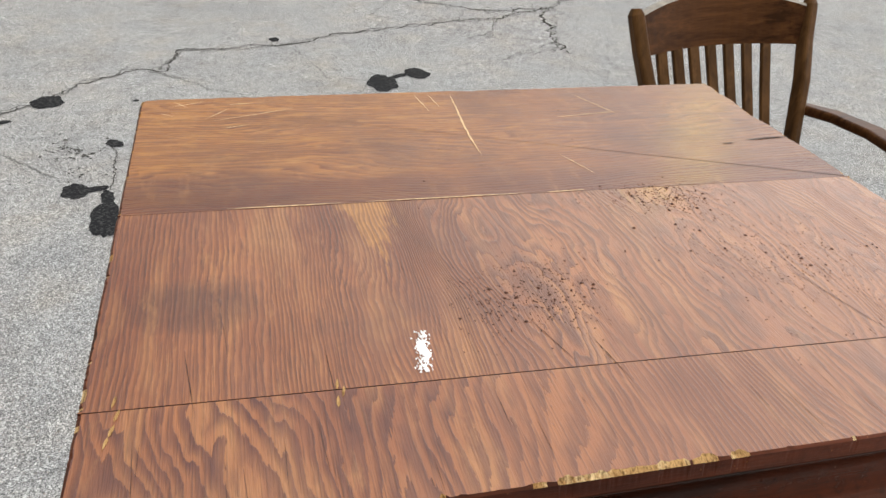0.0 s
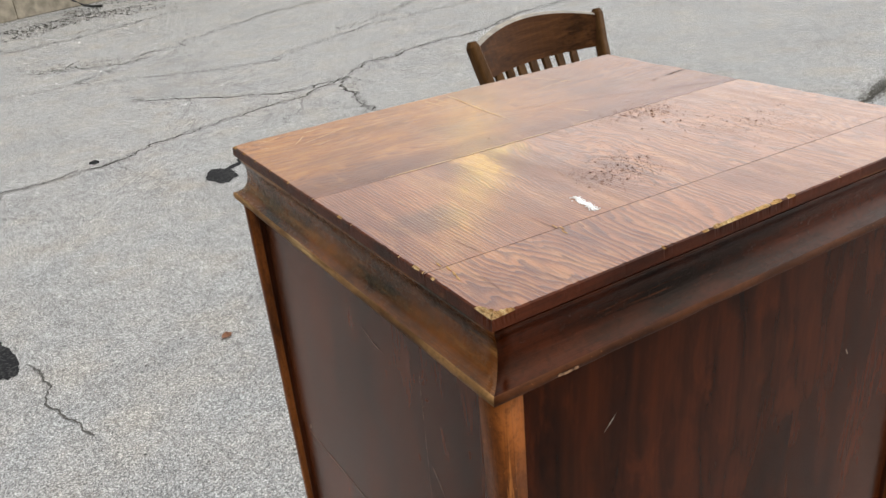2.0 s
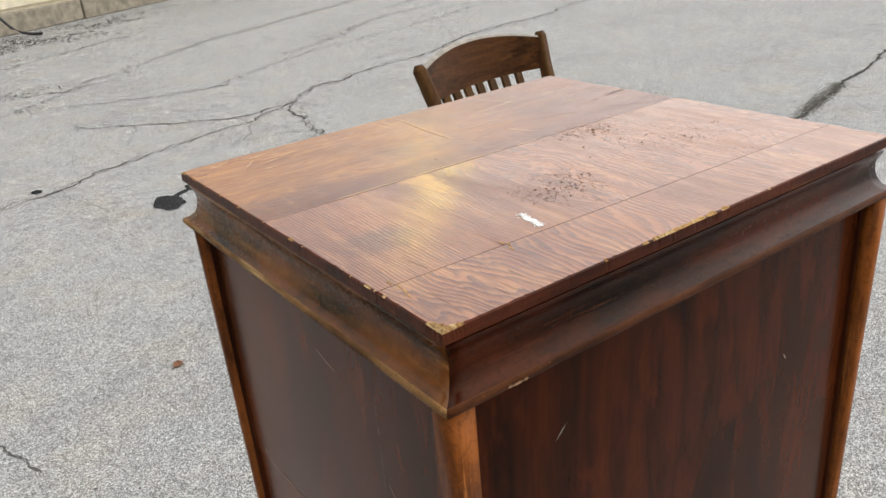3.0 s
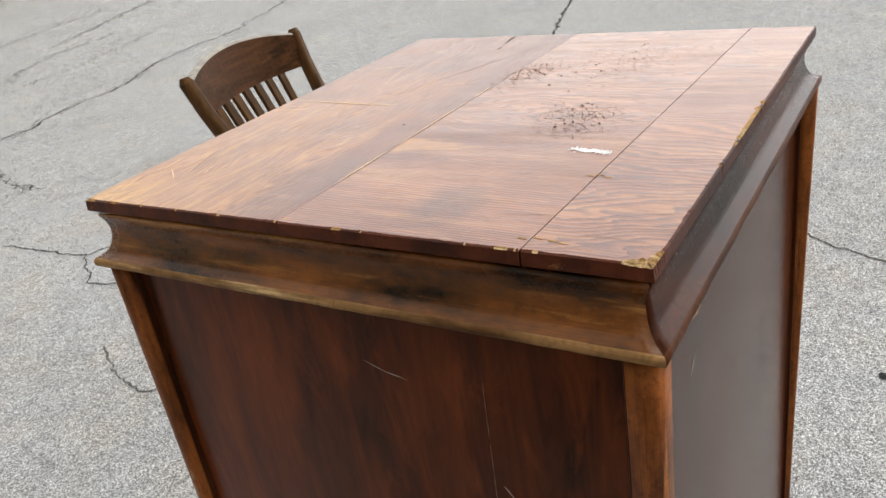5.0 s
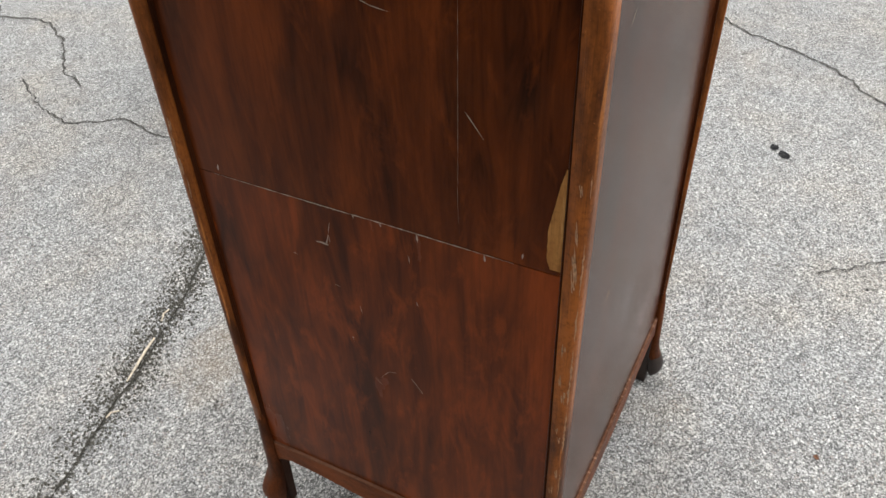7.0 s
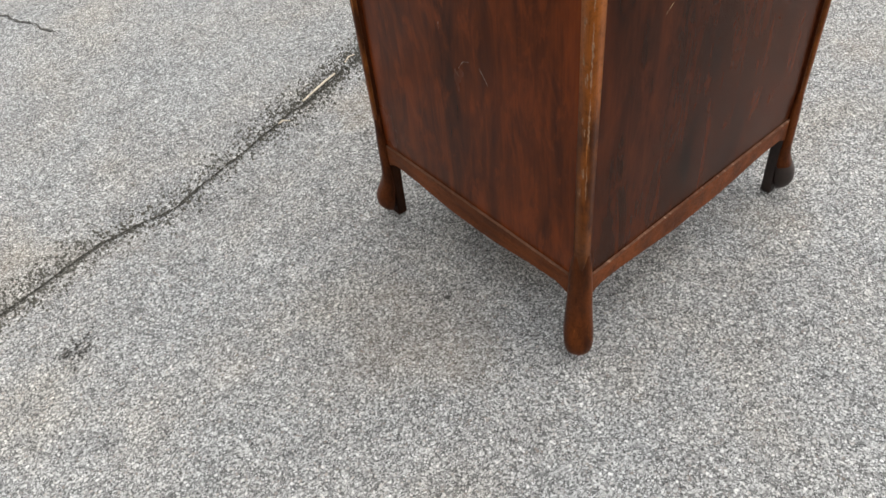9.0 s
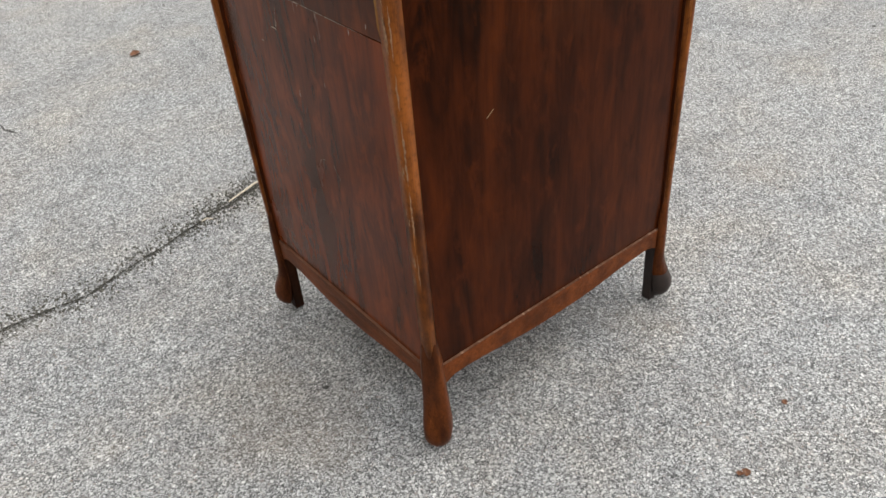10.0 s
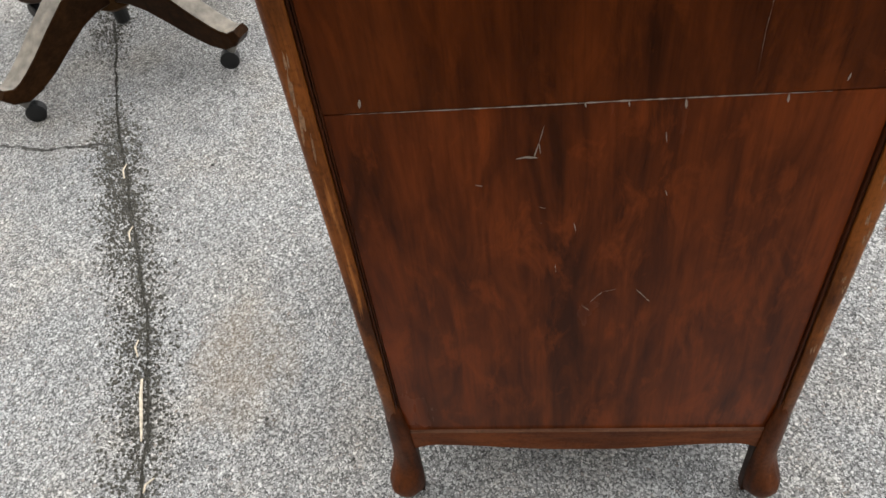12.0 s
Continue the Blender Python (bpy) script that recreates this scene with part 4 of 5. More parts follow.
for k in range(1, 17):
    u = k / 16
    if u < 0.38:
        hollow = -0.0044 - 0.0050 * math.sin(0.5 * math.pi * u / 0.38)
    else:
        hollow = -0.0094 + 0.0142 * (1 - math.sqrt(max(0.0, 1 - ((u - 0.38) / 0.62) ** 2)))
    COVE.append((hollow, 1.0338 - 0.0386 * u))
COVE += [(0.0060, 0.9944), (0.0070, 0.9915), (0.0064, 0.9880), (0.0034, 0.9857), (-0.030, 0.9857)]
LIP_FROM = len(COVE) - 6


def moulding(a, b, out, mats, name):
    """One mitred length of the cove from corner a to corner b; out points outwards."""
    a, b, o = Vector(a), Vector(b), Vector(out)
    t = (b - a).normalized()
    n = 40
    bm = bmesh.new()
    rows = []
    for off, z in COVE:
        row = []
        for i in range(n + 1):
            p = (a - t * off).lerp(b + t * off, i / n) + o * off
            worn = 0.0
            if z < 0.9948 and off > 0:
                worn = 0.0011 * max(0.0, wob(p.x * 40, p.y * 40, z * 10, seed=2)) + 0.003 * max(0, 1 - min((p - a).length, (p - b).length) / 0.008)
            row.append(bm.verts.new((p.x - o.x * worn, p.y - o.y * worn, z + worn * 0.4)))
        rows.append(row)
    for r in range(len(rows) - 1):
        for i in range(n):
            f = bm.faces.new((rows[r][i], rows[r][i + 1], rows[r + 1][i + 1], rows[r + 1][i]))
            # first rows, tucked under the lid, carry the painted gap shade
            f.material_index = 1 if r >= LIP_FROM else 2 if r < 2 else 0
    bm.faces.new([row[0] for row in rows])
    bm.faces.new([row[-1] for row in rows][::-1])
    ob = part(name, bm, mats, cabinet, "", True)
    return ob


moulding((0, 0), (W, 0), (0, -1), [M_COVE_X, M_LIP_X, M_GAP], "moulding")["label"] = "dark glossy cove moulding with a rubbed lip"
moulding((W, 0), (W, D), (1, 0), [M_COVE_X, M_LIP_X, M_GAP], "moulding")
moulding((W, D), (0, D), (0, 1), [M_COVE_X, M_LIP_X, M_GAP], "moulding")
moulding((0, D), (0, 0), (-1, 0), [M_COVE_Y, M_LIP, M_GAP], "moulding")["label"] = "lighter brown cove moulding with a worn pale lip"

scar = bmesh.new()
for k, (x, w) in enumerate(((0.055, 0.005), (0.063, 0.0025), (0.049, 0.002))):
    ring = [scar.verts.new((x + w * (1 + 0.4 * wob(i * 1.1, seed=k)) * math.cos(i * 0.698), -0.0074 + 0.0002 * k, 0.9900 + 0.0013 * math.sin(i * 0.698) * (1 + 0.5 * wob(i * 1.7, seed=k + 3)))) for i in range(9)]
    scar.faces.new(ring)
part("lip_scar", scar, M_BARE, cabinet, "pale splintered scar on the moulding lip")

POST, FACE, PANEL = 0.0185, 0.0025, 0.0120
POST_ROUND = 0.0090


def post_face(z):
    """Inset of a post's faces: the posts stand a little wider towards the top."""
    return FACE + 0.0030 - 0.0065 * (z - 0.20) / 0.78



def corner_post(sx, sy):
    """A post with a broad rounded face outwards, at the corner in the direction sx, sy from the middle."""
    cx, cy = (0 if sx < 0 else W), (0 if sy < 0 else D)
    r = POST_ROUND
    steps = 8

    def section(o, lean=0.0):
        i = FACE + POST
        pts = [(i, i), (i, o), (o + r, o)]
        pts += [(o + r - r * math.sin(radians(90 * k / steps)), o + r - r * math.cos(radians(90 * k / steps))) for k in range(1, steps)]
        pts += [(o, o + r), (o, i)]
        return [(cx - sx * a, cy - sy * b - lean) for a, b in pts]

    rings = []
    zs = [0.16, 0.30] + [0.3 + 0.6855 * k / 10 for k in range(1, 11)]
    for z in zs:
        # one post has worked loose and bows out towards its top
        bowed = 0.0045 * max(0.0, (z - 0.45) / 0.53) ** 1.5 if (sx, sy) == (1, -1) else 0.0
        rings.append([(x, y, z) for x, y in section(post_face(z), bowed)])
    bm = loft(rings)
    for f in bm.faces:
        f.normal_update()
    return part("post", bm, M_POST, cabinet, "orange-brown corner post with a rounded, rubbed face" if (sx, sy) == (-1, -1) else "", True)


def corner_leg(sx, sy):
    """A leg under a post: a spoon-shaped outer face that swells to a toe, on a square block behind it."""
    cx, cy = (0 if sx < 0 else W), (0 if sy < 0 else D)
    h = math.sqrt(0.5)
    dark_foot = (sx, sy) == (1, -1)
    # height, distance of the outer face from the corner along the diagonal, width, depth
    shape = [(0.236, 0.0150, 0.0200, 0.010), (0.216, 0.0124, 0.0260, 0.013), (0.200, 0.0114, 0.0305, 0.016), (0.180, 0.0106, 0.0335, 0.018), (0.150, 0.0102, 0.0362, 0.018), (0.120, 0.0102, 0.0384, 0.019), (0.100, 0.0092, 0.0404, 0.021), (0.084, 0.0062, 0.0424, 0.024),
             (0.070, 0.0010, 0.0444, 0.029), (0.057, -0.0050, 0.0462, 0.034), (0.045, -0.0086, 0.0466, 0.036), (0.034, -0.0090, 0.0450, 0.035), (0.025, -0.0060, 0.0408, 0.030), (0.018, 0.0000, 0.0340, 0.022), (0.0145, 0.0060, 0.0260, 0.012)]
    rings = []
    for z, e, w, d in shape:
        ring = []
        # rounded outwards, with a slight ridge down the middle of the toe
        for k in range(17):
            a = math.pi * k / 16
            across = -0.5 * w * math.cos(a)
            out = d * (1 - max(0.0, math.sin(a)) ** 0.55)
            ridge = 0.0012 if (k == 8 and z < 0.09) else 0.0
            ring.append((e + out - ridge, across))
        rings.append([(cx - sx * (q * h + p * h), cy - sy * (q * h - p * h), z) for q, p in ring])
    bm = loft(rings)
    if dark_foot:
        for f in bm.faces:
            if f.calc_center_median().z < 0.075:
                f.material_index = 1
    leg = part("leg", bm, [M_LEG, M_FOOT], cabinet, "leg with a spoon-shaped toe" if (sx, sy) == (-1, -1) else "", True)
    a, b = FACE + 0.0080, FACE + 0.0300
    x0, x1 = sorted((cx - sx * a, cx - sx * b))
    y0, y1 = sorted((cy - sy * a, cy - sy * b))
    block = box_bm(x0, x1, y0, y1, 0.0, 0.1740, 0.003, 2)
    for v in block.verts:
        if v.co.z < 0.01:
            v.co.x += (0.5 * (x0 + x1) - v.co.x) * 0.12
            v.co.y += (0.5 * (y0 + y1) - v.co.y) * 0.12
    part("leg_block", block, M_FOOT if dark_foot else M_LEG_DARK, leg, "darker square block behind the toe" if (sx, sy) == (-1, -1) else "")


for sx in (-1, 1):
    for sy in (-1, 1):
        corner_post(sx, sy)
        corner_leg(sx, sy)

INNER = FACE + POST  # where the post ends along a face
BEAD = 0.0056


def side_matrix(side):
    """Local frame of a face: u along it from its first corner, v up, w outwards."""
    if side == "left":
        return Matrix(((0, 0, -1, 0), (-1, 0, 0, D), (0, 1, 0, 0), (0, 0, 0, 1))), D
    if side == "near":
        return Matrix(((1, 0, 0, 0), (0, 0, -1, 0), (0, 1, 0, 0), (0, 0, 0, 1))), W
    if side == "right":
        return Matrix(((0, 0, 1, W), (1, 0, 0, 0), (0, 1, 0, 0), (0, 0, 0, 1))), D
    return Matrix(((-1, 0, 0, W), (0, 0, 1, D), (0, 1, 0, 0), (0, 0, 0, 1))), W


def on_side(bm, m):
    bmesh.ops.transform(bm, matrix=m, verts=bm.verts[:])
    return bm


def apron_bottom(u, length):
    """Lower edge of an apron: a bracket at each post, then a hollow, and a belly between."""
    e = min(u, length - u)
    if e < 0.045:
        return 0.1195 + 0.0195 * math.sin(0.5 * math.pi * e / 0.045) ** 0.9
    k = (e - 0.045) / (length / 2 - 0.045)
    return 0.1255 + 0.0130 * (0.5 + 0.5 * math.cos(math.pi * min(1.0, k * 1.15)))


for side in ("left", "near", "right", "far"):
    m, length = side_matrix(side)
    u0, u1 = INNER + BEAD, length - INNER - BEAD
    if side == "left":
        part("upper_panel", on_side(box_bm(u0, u1, 0.6850, 0.9862, -0.030, -PANEL), m), M_PANEL_UP, cabinet, "dark streaked mahogany upper panel")
        part("lower_panel", on_side(box_bm(u0, u1, 0.1728, 0.6832, -0.030, -PANEL - 0.0006), m), M_PANEL_LOW, cabinet, "reddish mahogany lower panel")
    else:
        part("side_panel", on_side(box_bm(u0, u1, 0.1728, 0.9862, -0.030, -PANEL), m), M_PANEL_SIDE, cabinet, "glossy dark mahogany side panel" if side == "near" else "")
    for a, b in ((INNER, INNER + BEAD), (length - INNER - BEAD, length - INNER)):
        # a bead: two thin steps beside the post
        mid = (a + b) / 2
        part("bead", on_side(box_bm(a + 0.0008, mid + 0.0004, 0.1735, 0.9862, -0.028, -PANEL + 0.0040, 0.0008, 1), m), M_BEAD, cabinet)
        part("bead", on_side(box_bm(mid + 0.0012, b - 0.0004, 0.1735, 0.9862, -0.028, -PANEL + 0.0024, 0.0006, 1), m), M_BEAD, cabinet)
    # apron with its ledge
    bm = bmesh.new()
    n = 44
    span_a, span_b = INNER - 0.002, length - INNER + 0.002
    front, back = [], []
    for i in range(n + 1):
        u = span_a + (span_b - span_a) * i / n
        lo = apron_bottom(u - span_a, span_b - span_a)
        front.append([(u, 0.1708, -0.0086), (u, lo + 0.0015, -0.0086), (u, lo, -0.0100), (u, lo, -0.026), (u, 0.1708, -0.026)])
    bm = loft(front)
    part("apron", on_side(bm, m), M_APRON, cabinet, "orange-brown scalloped apron rail" if side == "left" else "")
    part("ledge", on_side(box_bm(span_a, span_b, 0.1711, 0.1727, -0.027, -0.0082, 0.0006, 1), m), M_LEDGE, cabinet)

part("bottom_board", box_bm(0.028, W - 0.028, 0.028, D - 0.028, 0.150, 0.162), M_DARK, cabinet)
part("top_board", box_bm(0.024, W - 0.024, 0.024, D - 0.024, 1.024, 1.0383), M_DARK, cabinet)

# the strip of veneer torn away beside the post, down to bare wood
def torn_strip():
    m, length = side_matrix("left")
    bm = bmesh.new()
    u_edge = length - INNER - BEAD - 0.0002
    n = 26
    lv, rv = [], []
    for i in range(n + 1):
        z = 0.6905 + 0.118 * i / n
        w = 0.0148 * min(1.0, 0.72 + i / 9) * min(1.0, max(0.0, 1.02 - i / n) / 0.62) ** 0.8
        w = max(0.0006, min(w, 0.0190) + 0.0008 * wob(i * 0.7, seed=3))
        lv.append(bm.verts.new((u_edge - w, z, -PANEL + 0.0004)))
        rv.append(bm.verts.new((u_edge, z, -PANEL + 0.0004)))
    for i in range(n):
        bm.faces.new((lv[i], rv[i], rv[i + 1], lv[i + 1]))
    return part("torn_veneer", on_side(bm, m), M_TORN, cabinet, "bare yellow wood where veneer tore off")


torn_strip()


def face_mark(name, side, points, width, material, seed, lift=0.0005, label=""):
    """A thin scratch, dust line or thread on an upright face; points are (distance along the face, height)."""
    m, length = side_matrix(side)
    bm = bmesh.new()
    pts = [Vector((p[0], p[1], 0)) for p in points]
    fine = []
    for a, b in zip(pts, pts[1:]):
        k = max(2, int((b - a).length / 0.003))
        fine += [a.lerp(b, i / k) for i in range(k)]
    fine.append(pts[-1])
    n = len(fine)
    lv, rv = [], []
    for i, p in enumerate(fine):
        t = (fine[min(i + 1, n - 1)] - fine[max(i - 1, 0)]).normalized()
        s = Vector((-t.y, t.x, 0))
        w = max(0.12, 0.5 * (1 + 1.3 * wob(i * 0.45, seed=seed))) * width * max(0.2, 1 - abs(2 * i / (n - 1) - 1) ** 4)
        lv.append(bm.verts.new((*(p + s * w).xy, -PANEL + lift)))
        rv.append(bm.verts.new((*(p - s * w).xy, -PANEL + lift)))
    for i in range(n - 1):
        bm.faces.new((lv[i], rv[i], rv[i + 1], lv[i + 1]))
    return part(name, on_side(bm, m), material, cabinet, label)


def lu(y):
    return D - y


face_mark("dust_line", "left", [(lu(0.455), 0.6843), (lu(0.30), 0.6841), (lu(0.22), 0.6847), (lu(0.075), 0.6840)], 0.0011, M_DUST, 1.0, label="pale dust line along the panel seam")
for k, (y, z, dz) in enumerate([(0.262, 0.6835, -0.004), (0.228, 0.6835, -0.005), (0.184, 0.683, -0.009), (0.107, 0.683, -0.008)]):
    face_mark("dust_spot", "left", [(lu(y), z + 0.001), (lu(y) + 0.001, z + dz)], 0.0013, M_DUST, 3.0 + k)
face_mark("dust_spot", "left", [(lu(0.442), 0.690), (lu(0.4405), 0.699)], 0.0016, M_DUST, 9.0)
face_mark("dust_spot", "left", [(lu(0.0665), 0.693), (lu(0.0655), 0.700)], 0.0016, M_DUST, 9.5)
face_mark("cobweb", "left", [(lu(0.318), 0.6285), (lu(0.310), 0.6300), (lu(0.300), 0.6290)], 0.0022, M_DUST, 10.0, label="dusty cobweb tuft on the panel")
face_mark("cobweb", "left", [(lu(0.303), 0.6295), (lu(0.2985), 0.6455)], 0.0008, M_DUST, 10.5)
face_mark("cobweb", "left", [(lu(0.2985), 0.6455), (lu(0.2975), 0.633)], 0.0008, M_DUST, 10.7)
face_mark("cobweb", "left", [(lu(0.2985), 0.6455), (lu(0.294), 0.664)], 0.0005, M_DUST, 10.8)
face_mark("scratch", "left", [(lu(0.125), 0.842), (lu(0.113), 0.826), (lu(0.107), 0.818)], 0.0008, M_DUST, 11.0)
face_mark("scratch", "left", [(lu(0.235), 0.932), (lu(0.215), 0.925), (lu(0.195), 0.922)], 0.0007, M_DUST, 11.5)
face_mark("scratch", "left", [(lu(0.130), 0.95), (lu(0.132), 0.86), (lu(0.135), 0.74), (lu(0.134), 0.70)], 0.00018, M_DUST, 12.0)
face_mark("scratch", "left", [(lu(0.196), 0.651), (lu(0.1945), 0.640)], 0.0008, M_DUST, 12.5)
for k, (y0, z0, y1, z1) in enumerate([(0.250, 0.430, 0.238, 0.446), (0.238, 0.446, 0.225, 0.450), (0.205, 0.449, 0.194, 0.434), (0.194, 0.434, 0.190, 0.428), (0.258, 0.425, 0.250, 0.416), (0.285, 0.49, 0.284, 0.478), (0.268, 0.548, 0.266, 0.536), (0.30, 0.57, 0.294, 0.568), (0.355, 0.60, 0.348, 0.598), (0.19, 0.585, 0.188, 0.578), (0.30, 0.55, 0.297, 0.549)]):
    face_mark("scratch", "left", [(lu(y0), z0), (lu(y1), z1)], 0.0009, M_DUST, 13.0 + k)
face_mark("scratch", "near", [(0.105, 0.902), (0.118, 0.915)], 0.0008, M_DUST, 30.0)
face_mark("scratch", "near", [(0.42, 0.85), (0.425, 0.842)], 0.0008, M_DUST, 31.0)
face_mark("scratch", "near", [(0.14, 0.545), (0.155, 0.556)], 0.0008, M_SCRATCH, 32.0)


def post_wear():
    """Bare streaks rubbed into the posts, in small ragged groups."""
    rnd = random.Random(21)
    near_post = [(0.80, 0.008), (0.748, 0.016), (0.722, 0.012), (0.705, 0.020), (0.688, 0.008), (0.598, 0.010), (0.548, 0.014), (0.528, 0.012), (0.468, 0.009), (0.452, 0.006), (0.383, 0.010), (0.345, 0.012)]
    far_post = [(0.745, 0.012), (0.722, 0.020), (0.690, 0.024), (0.655, 0.016)]
    for spots, flip in ((near_post, False), (far_post, True)):
        for z, ln in spots:
            bm = bmesh.new()
            base = FACE + 0.0055 + rnd.uniform(0.001, 0.007)
            for _ in range(4):
                yc = base + rnd.gauss(0, 0.0012)
                zc = z + rnd.gauss(0, ln * 0.3)
                w, l = rnd.uniform(0.0003, 0.0010), ln * rnd.uniform(0.3, 0.8)
                n = 10
                ring = []
                for i in range(n):
                    a = 2 * math.pi * i / n
                    q = 1 + 0.5 * wob(2 * math.cos(a), 2 * math.sin(a), zc * 90)
                    dz = l * q * math.sin(a)
                    y = yc + w * q * math.cos(a) + dz * 0.10
                    into = max(0.0, post_face(zc) + POST_ROUND - y)
                    x = post_face(zc + dz) + POST_ROUND - math.sqrt(max(0.0, POST_ROUND ** 2 - into ** 2)) - 0.0005
                    ring.append(bm.verts.new((x, D - y if flip else y, zc + dz)))
                bm.faces.new(ring)
            part("bare_patch", bm, M_BARE, cabinet)


post_wear()


def arris_wear():
    """The finish rubbed through along the post's outer arris, in ragged lengths."""
    for k, (z0, z1, w) in enumerate([(0.335, 0.40, 0.0012), (0.425, 0.50, 0.0022), (0.508, 0.60, 0.0026), (0.612, 0.66, 0.0016), (0.675, 0.74, 0.0020), (0.79, 0.815, 0.0010)]):
        bm = bmesh.new()
        n = max(8, int((z1 - z0) / 0.0025))
        lv, rv = [], []
        for i in range(n + 1):
            z = z0 + (z1 - z0) * i / n
            end = max(0.15, 1 - abs(2 * i / n - 1) ** 3)
            a = w * end * max(0.15, 0.6 + 1.1 * wob(i * 0.5, seed=k + 2)) * 0.7
            b = w * end * max(0.15, 0.6 + 1.1 * wob(i * 0.5, seed=k + 12)) * 0.7
            c = post_face(z) + POST_ROUND * (1 - math.sqrt(0.5)) - 0.0004
            lv.append(bm.verts.new((c - a * 0.7071, c + a * 0.7071, z)))
            rv.append(bm.verts.new((c + b * 0.7071, c - b * 0.7071, z)))
        for i in range(n):
            bm.faces.new((lv[i], rv[i], rv[i + 1], lv[i + 1]))
        part("arris_wear", bm, M_BARE, cabinet, "pale wood rubbed bare along the arris" if k == 2 else "")


arris_wear()


# ---- the swivel chair ----
def swivel_chair():
    """An oak office armchair: star base on casters, saddle seat, curved slatted back, bent arms. It faces -y."""
    ch = tagged(empty("swivel_chair"), "dark oak swivel armchair with a slatted curved back", "chair")
    BW = CHAIR_BACK_WIDTH / 2
    upper = Matrix.Translation((0.0885, -0.047, 0.0))  # seat and back sit off the base

    def up_part(name, bm, material, label=""):
        bmesh.ops.transform(bm, matrix=upper, verts=bm.verts[:])
        return part(name, bm, material, ch, label)

    # seat
    rings = []
    for z, g in ((0.425, -0.012), (0.430, 0.0), (0.452, 0.0), (0.460, -0.006)):
        ring = []
        for k in range(40):
            a = 2 * math.pi * k / 40
            cx, sy = math.cos(a), math.sin(a)
            x = (0.255 + g) * math.copysign(abs(cx) ** 0.55, cx)
            y = (0.235 + g) * math.copysign(abs(sy) ** 0.55, sy)
            x *= 1.0 - 0.12 * max(0, y) / 0.235
            ring.append((x, y, z + (0.006 * math.cos(x * 9) if z > 0.455 else 0)))
        rings.append(ring)
    up_part("seat", loft(rings), M_CHAIR_RAIL, "dark saddle-shaped wooden seat")
    yb = CHAIR_BACK_Y
    top = CHAIR_TOP
    # back posts lean back and spread
    for s in (-1, 1):
        pts = [(s * (BW - 0.083), 0.175, 0.44), (s * (BW - 0.068), 0.206, 0.55), (s * (BW - 0.048), 0.242, 0.68), (s * (BW - 0.033), yb - 0.026, top - 0.10), (s * (BW - 0.020), yb, top - 0.018), (s * (BW - 0.020), yb + 0.003, top - 0.004)]
        up_part("back_post", bar_along(pts, [0.032, 0.034, 0.035, 0.035, 0.034, 0.022], [0.036, 0.038, 0.038, 0.036, 0.034, 0.024], 0.010, (0, 1, 0)), M_CHAIR)
    # crest rail: curved in plan, arched on top
    n = 22
    rings = []
    for i in range(n + 1):
        u = 2 * i / n - 1
        x = u * (BW - 0.030)
        bow = CHAIR_BOW * (1 - u * u)
        y = yb - 0.012 + bow
        t = 0.026
        ztop = top - 0.016 + 0.034 * (1 - u * u)
        zbot = top - 0.114
        lean = 0.022
        rings.append([(x, y - lean, zbot), (x, y - lean + t, zbot), (x, y + t, ztop - 0.006), (x, y + t * 0.7, ztop), (x, y + t * 0.3, ztop), (x, y, ztop - 0.006)])
    rail = loft(rings)
    # the rail's top faces take the pale colour of wear and sky sheen
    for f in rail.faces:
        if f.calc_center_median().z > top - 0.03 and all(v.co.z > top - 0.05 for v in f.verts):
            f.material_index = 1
    up_part("crest_rail", rail, [M_CHAIR_RAIL, M_WORN_LIT_TOP], "broad curved crest rail, its top painted pale with wear and sky sheen")
    # slats
    count = 7
    for i in range(count):
        u = (i - (count - 1) / 2) / ((count - 1) / 2)
        xt, xb = -0.006 + u * BW * 0.575, u * 0.150
        yt = yb - 0.030 + CHAIR_BOW * (1 - (xt / BW) ** 2)
        pts = [(xb, 0.195, 0.452), (xb + 0.34 * (xt - xb), 0.195 + 0.38 * (yt - 0.195), 0.56), (xb + 0.66 * (xt - xb), 0.195 + 0.70 * (yt - 0.195), 0.66), (xt, yt, top - 0.115)]
        up_part("slat", bar_along(pts, 0.030, 0.012, 0.003, (0, 1, 0)), M_CHAIR)
    # arms and their supports
    for s in (-1, 1):
        pts = [(s * (BW - 0.036), yb - 0.085, 0.604), (s * (BW + 0.000), yb - 0.16, 0.604), (s * (BW + 0.020), yb - 0.27, 0.599), (s * (BW + 0.012), yb - 0.38, 0.590), (s * (BW - 0.008), yb - 0.47, 0.580), (s * (BW - 0.025), yb - 0.51, 0.571)]
        up_part("arm", bar_along(pts, [0.036, 0.050, 0.060, 0.068, 0.068, 0.044], [0.028, 0.026, 0.026, 0.026, 0.026, 0.018], 0.009), M_CHAIR_RAIL)
        sup = [(s * 0.235, -0.15, 0.44), (s * 0.265, -0.15, 0.52), (s * (BW - 0.005), -0.14, 0.545), (s * (BW + 0.000), -0.13, 0.580)]
        up_part("arm_support", bar_along(sup, 0.034, 0.030, 0.008, (0, 1, 0)), M_CHAIR)
    # base
    part("hub", tube([(0, 0, 0.098), (0, 0, 0.112), (0, 0, 0.22), (0, 0, 0.262)], [0.032, 0.050, 0.047, 0.036], 20), M_CHAIR, ch)
    part("spindle", tube([(0, 0, 0.052), (0, 0, 0.058), (0, 0, 0.10)], [0.014, 0.018, 0.019], 14), M_RUBBER, ch)
    part("column", tube([(0, 0, 0.262), (0, 0, 0.40)], [0.018, 0.018], 16), M_STEEL, ch)
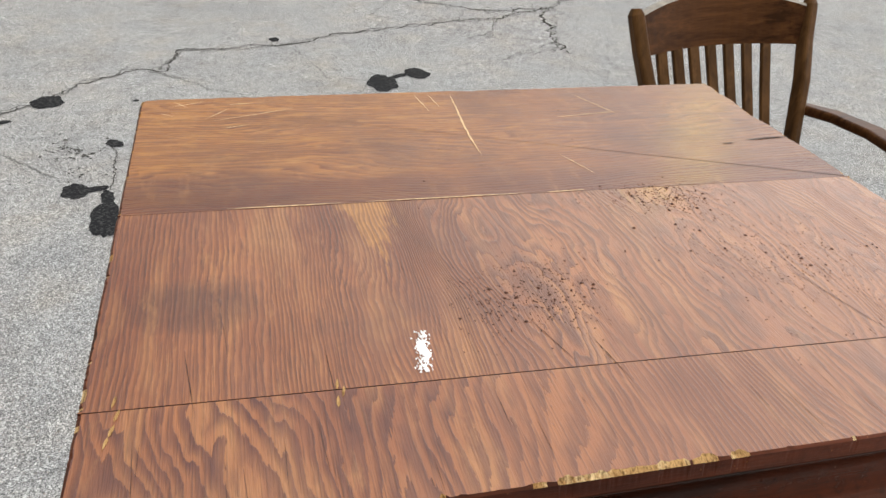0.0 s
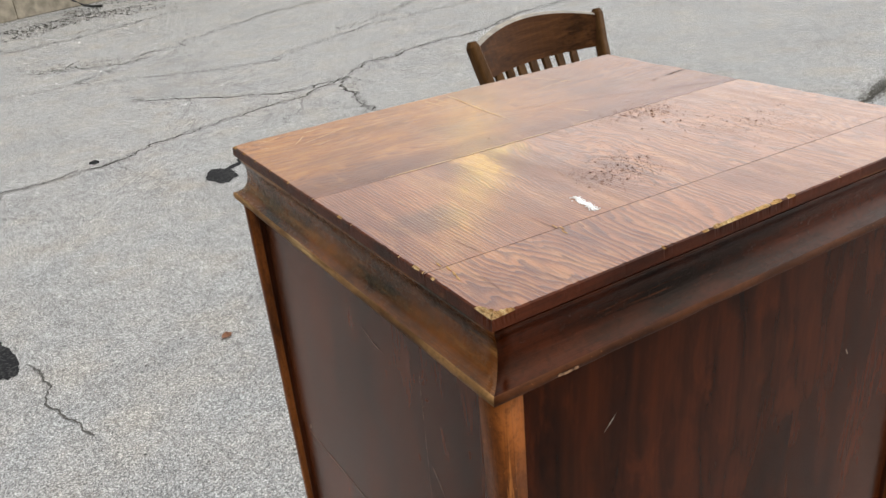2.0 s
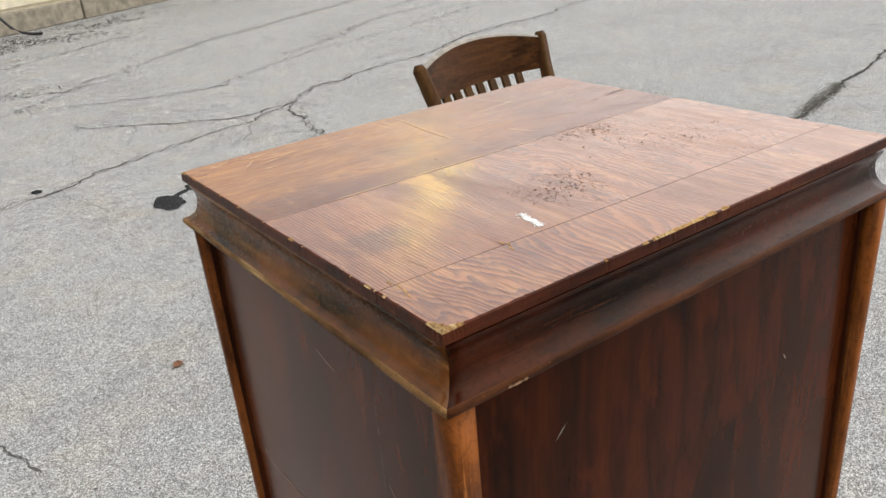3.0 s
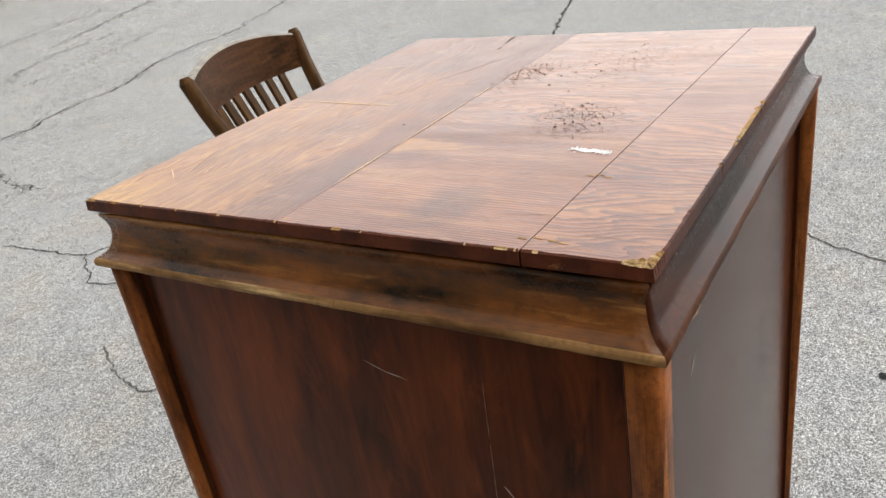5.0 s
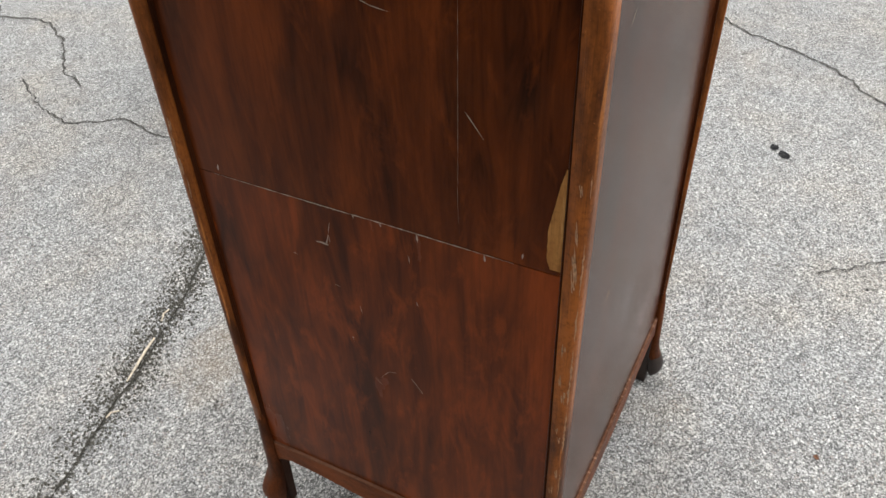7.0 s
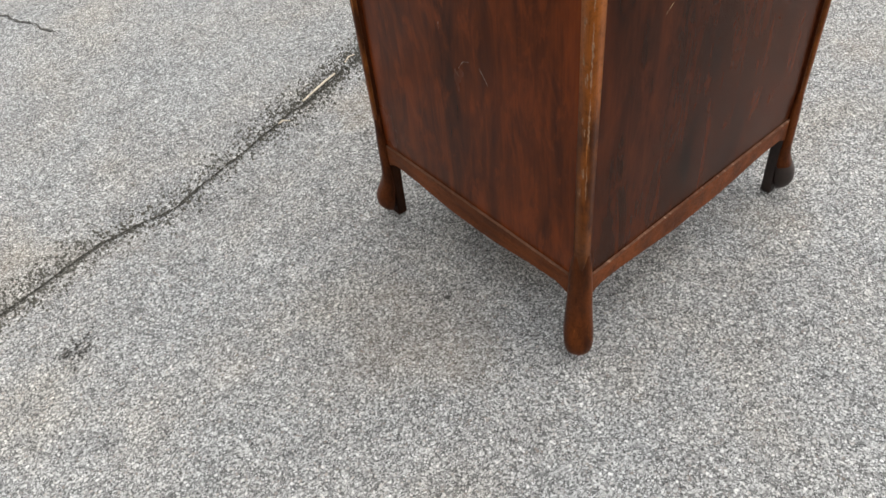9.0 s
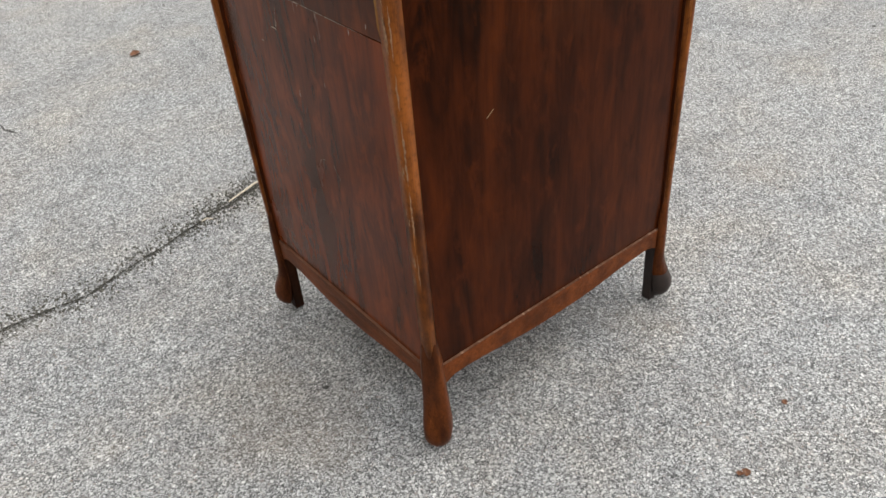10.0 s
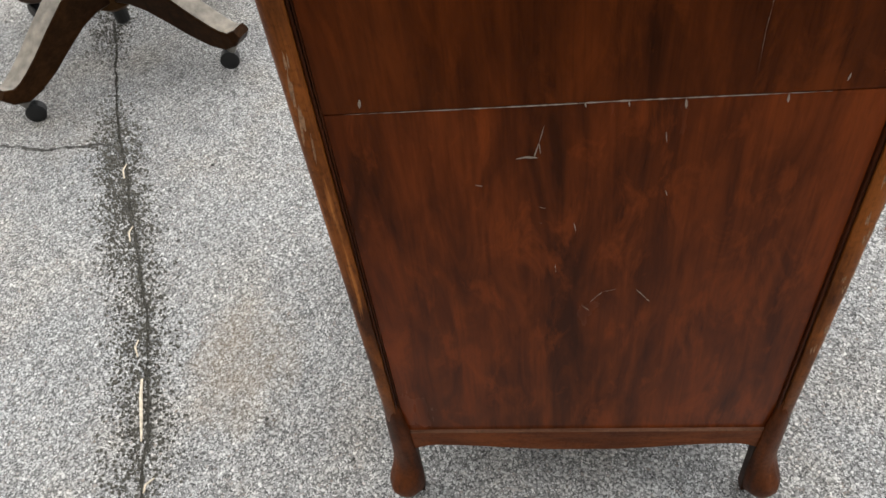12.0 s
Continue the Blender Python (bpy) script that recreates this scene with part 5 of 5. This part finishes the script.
    part("seat_iron", box_bm(-0.10, 0.22, -0.12, 0.12, 0.398, 0.424, 0.006), M_STEEL, ch)
    for k in range(4):
        a = radians(CHAIR_BASE_TURN + 90 * k)
        c, s = math.cos(a), math.sin(a)
        prof = [(0.030, 0.176), (0.085, 0.177), (0.145, 0.162), (0.205, 0.134), (0.260, 0.106), (0.305, 0.088), (0.340, 0.081), (0.366, 0.088), (0.384, 0.104)]
        pts = [(r * c, r * s, z) for r, z in prof]
        bar = bar_along(pts, [0.060, 0.060, 0.060, 0.058, 0.056, 0.054, 0.052, 0.048, 0.038], [0.100, 0.096, 0.086, 0.078, 0.070, 0.062, 0.052, 0.036, 0.022], 0.006)
        bar.normal_update()
        # leg faces turned up are painted paler, as worn and lit from above
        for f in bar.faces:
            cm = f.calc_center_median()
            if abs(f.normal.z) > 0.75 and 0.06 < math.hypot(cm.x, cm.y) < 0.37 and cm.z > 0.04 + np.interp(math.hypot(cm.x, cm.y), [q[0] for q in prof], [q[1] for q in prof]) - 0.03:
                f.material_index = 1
        leg = part("base_leg", bar, [M_CHAIR_LEG, M_WORN_LIT_TOP], ch, "arched oak leg with upturned toe, top painted pale with wear and sky sheen")
        r = 0.345
        px, py = r * c, r * s
        wa = a + radians((136, -145, 60, 170)[k])
        fx, fy = math.cos(wa), math.sin(wa)
        stem = part("caster", tube([(px, py, 0.072), (px, py, 0.058), (px + 0.010 * fx, py + 0.010 * fy, 0.045)], [0.008, 0.010, 0.012], 10), M_STEEL, leg)
        rings = []
        cxw, cyw = px + 0.018 * fx, py + 0.018 * fy
        for w, rr in ((-0.013, 0.017), (-0.011, 0.0225), (0.011, 0.0225), (0.013, 0.017)):
            rings.append([(cxw - fy * w + fx * rr * math.cos(q), cyw + fx * w + fy * rr * math.cos(q), 0.0228 + rr * math.sin(q)) for q in (2 * math.pi * i / 20 for i in range(20))])
        part("caster_wheel", loft(rings), M_RUBBER, leg)
    return ch


CHAIR_BACK_WIDTH, CHAIR_BACK_Y, CHAIR_TOP, CHAIR_BOW, CHAIR_BASE_TURN = 0.585, 0.307, 0.874, 0.055, 146.2
chair = swivel_chair()
chair.matrix_world = pose(1.23, 1.297, 0, 0, 0, 9.8)


# ---- the building at the edge of the yard ----
def far_wall():
    a, b = Vector((-9.0, 6.0, 0)), Vector((24.0, 25.8, 0))
    t = (b - a).normalized()
    out = Vector((t.y, -t.x, 0))
    house = tagged(empty("building"), "cream-sided building with a concrete plinth at the yard edge", "building")
    ln = (b - a).length
    m = Matrix(((t.x, out.x, 0, a.x), (t.y, out.y, 0, a.y), (0, 0, 1, 0), (0, 0, 0, 1)))

    def slab(name, u0, u1, w0, w1, z0, z1, mat, bevel=0.0, label=""):
        bm = box_bm(u0, u1, w0, w1, z0, z1, bevel)
        bmesh.ops.transform(bm, matrix=m, verts=bm.verts[:])
        return part(name, bm, mat, house, label)

    slab("wall", 0, ln, -0.45, -0.10, 0.0, 4.2, M_SIDING)
    u = 0.0
    k = 0
    rnd = random.Random(4)
    while u < ln:
        w = rnd.uniform(1.5, 2.4)
        slab("plinth_block", u + 0.01, min(ln, u + w) - 0.01, -0.10, rnd.uniform(0.02, 0.06), 0.0, rnd.uniform(0.27, 0.31), M_STONE, 0.015)
        u += w
        k += 1
    for i in range(22):
        z = 0.33 + i * 0.17
        slab("siding_board", 0, ln, -0.098, -0.06 - 0.004 * (i % 2), z, z + 0.162, M_SIDING, 0.006)
    slab("roof", -0.4, ln + 0.4, -3.0, 0.35, 4.2, 4.4, M_STONE)
    return m


m_wall = far_wall()
hose = [m_wall @ Vector(p) for p in ((11.98, -0.04, 0.66), (12.00, 0.10, 0.45), (12.04, 0.17, 0.26), (12.10, 0.26, 0.12), (12.16, 0.37, 0.045), (12.22, 0.48, 0.018), (12.27, 0.60, 0.018))]
tagged(linked("cable", tube(hose, 0.018, 8), M_BLACK), "black cable hanging from the building onto the asphalt", "cable")
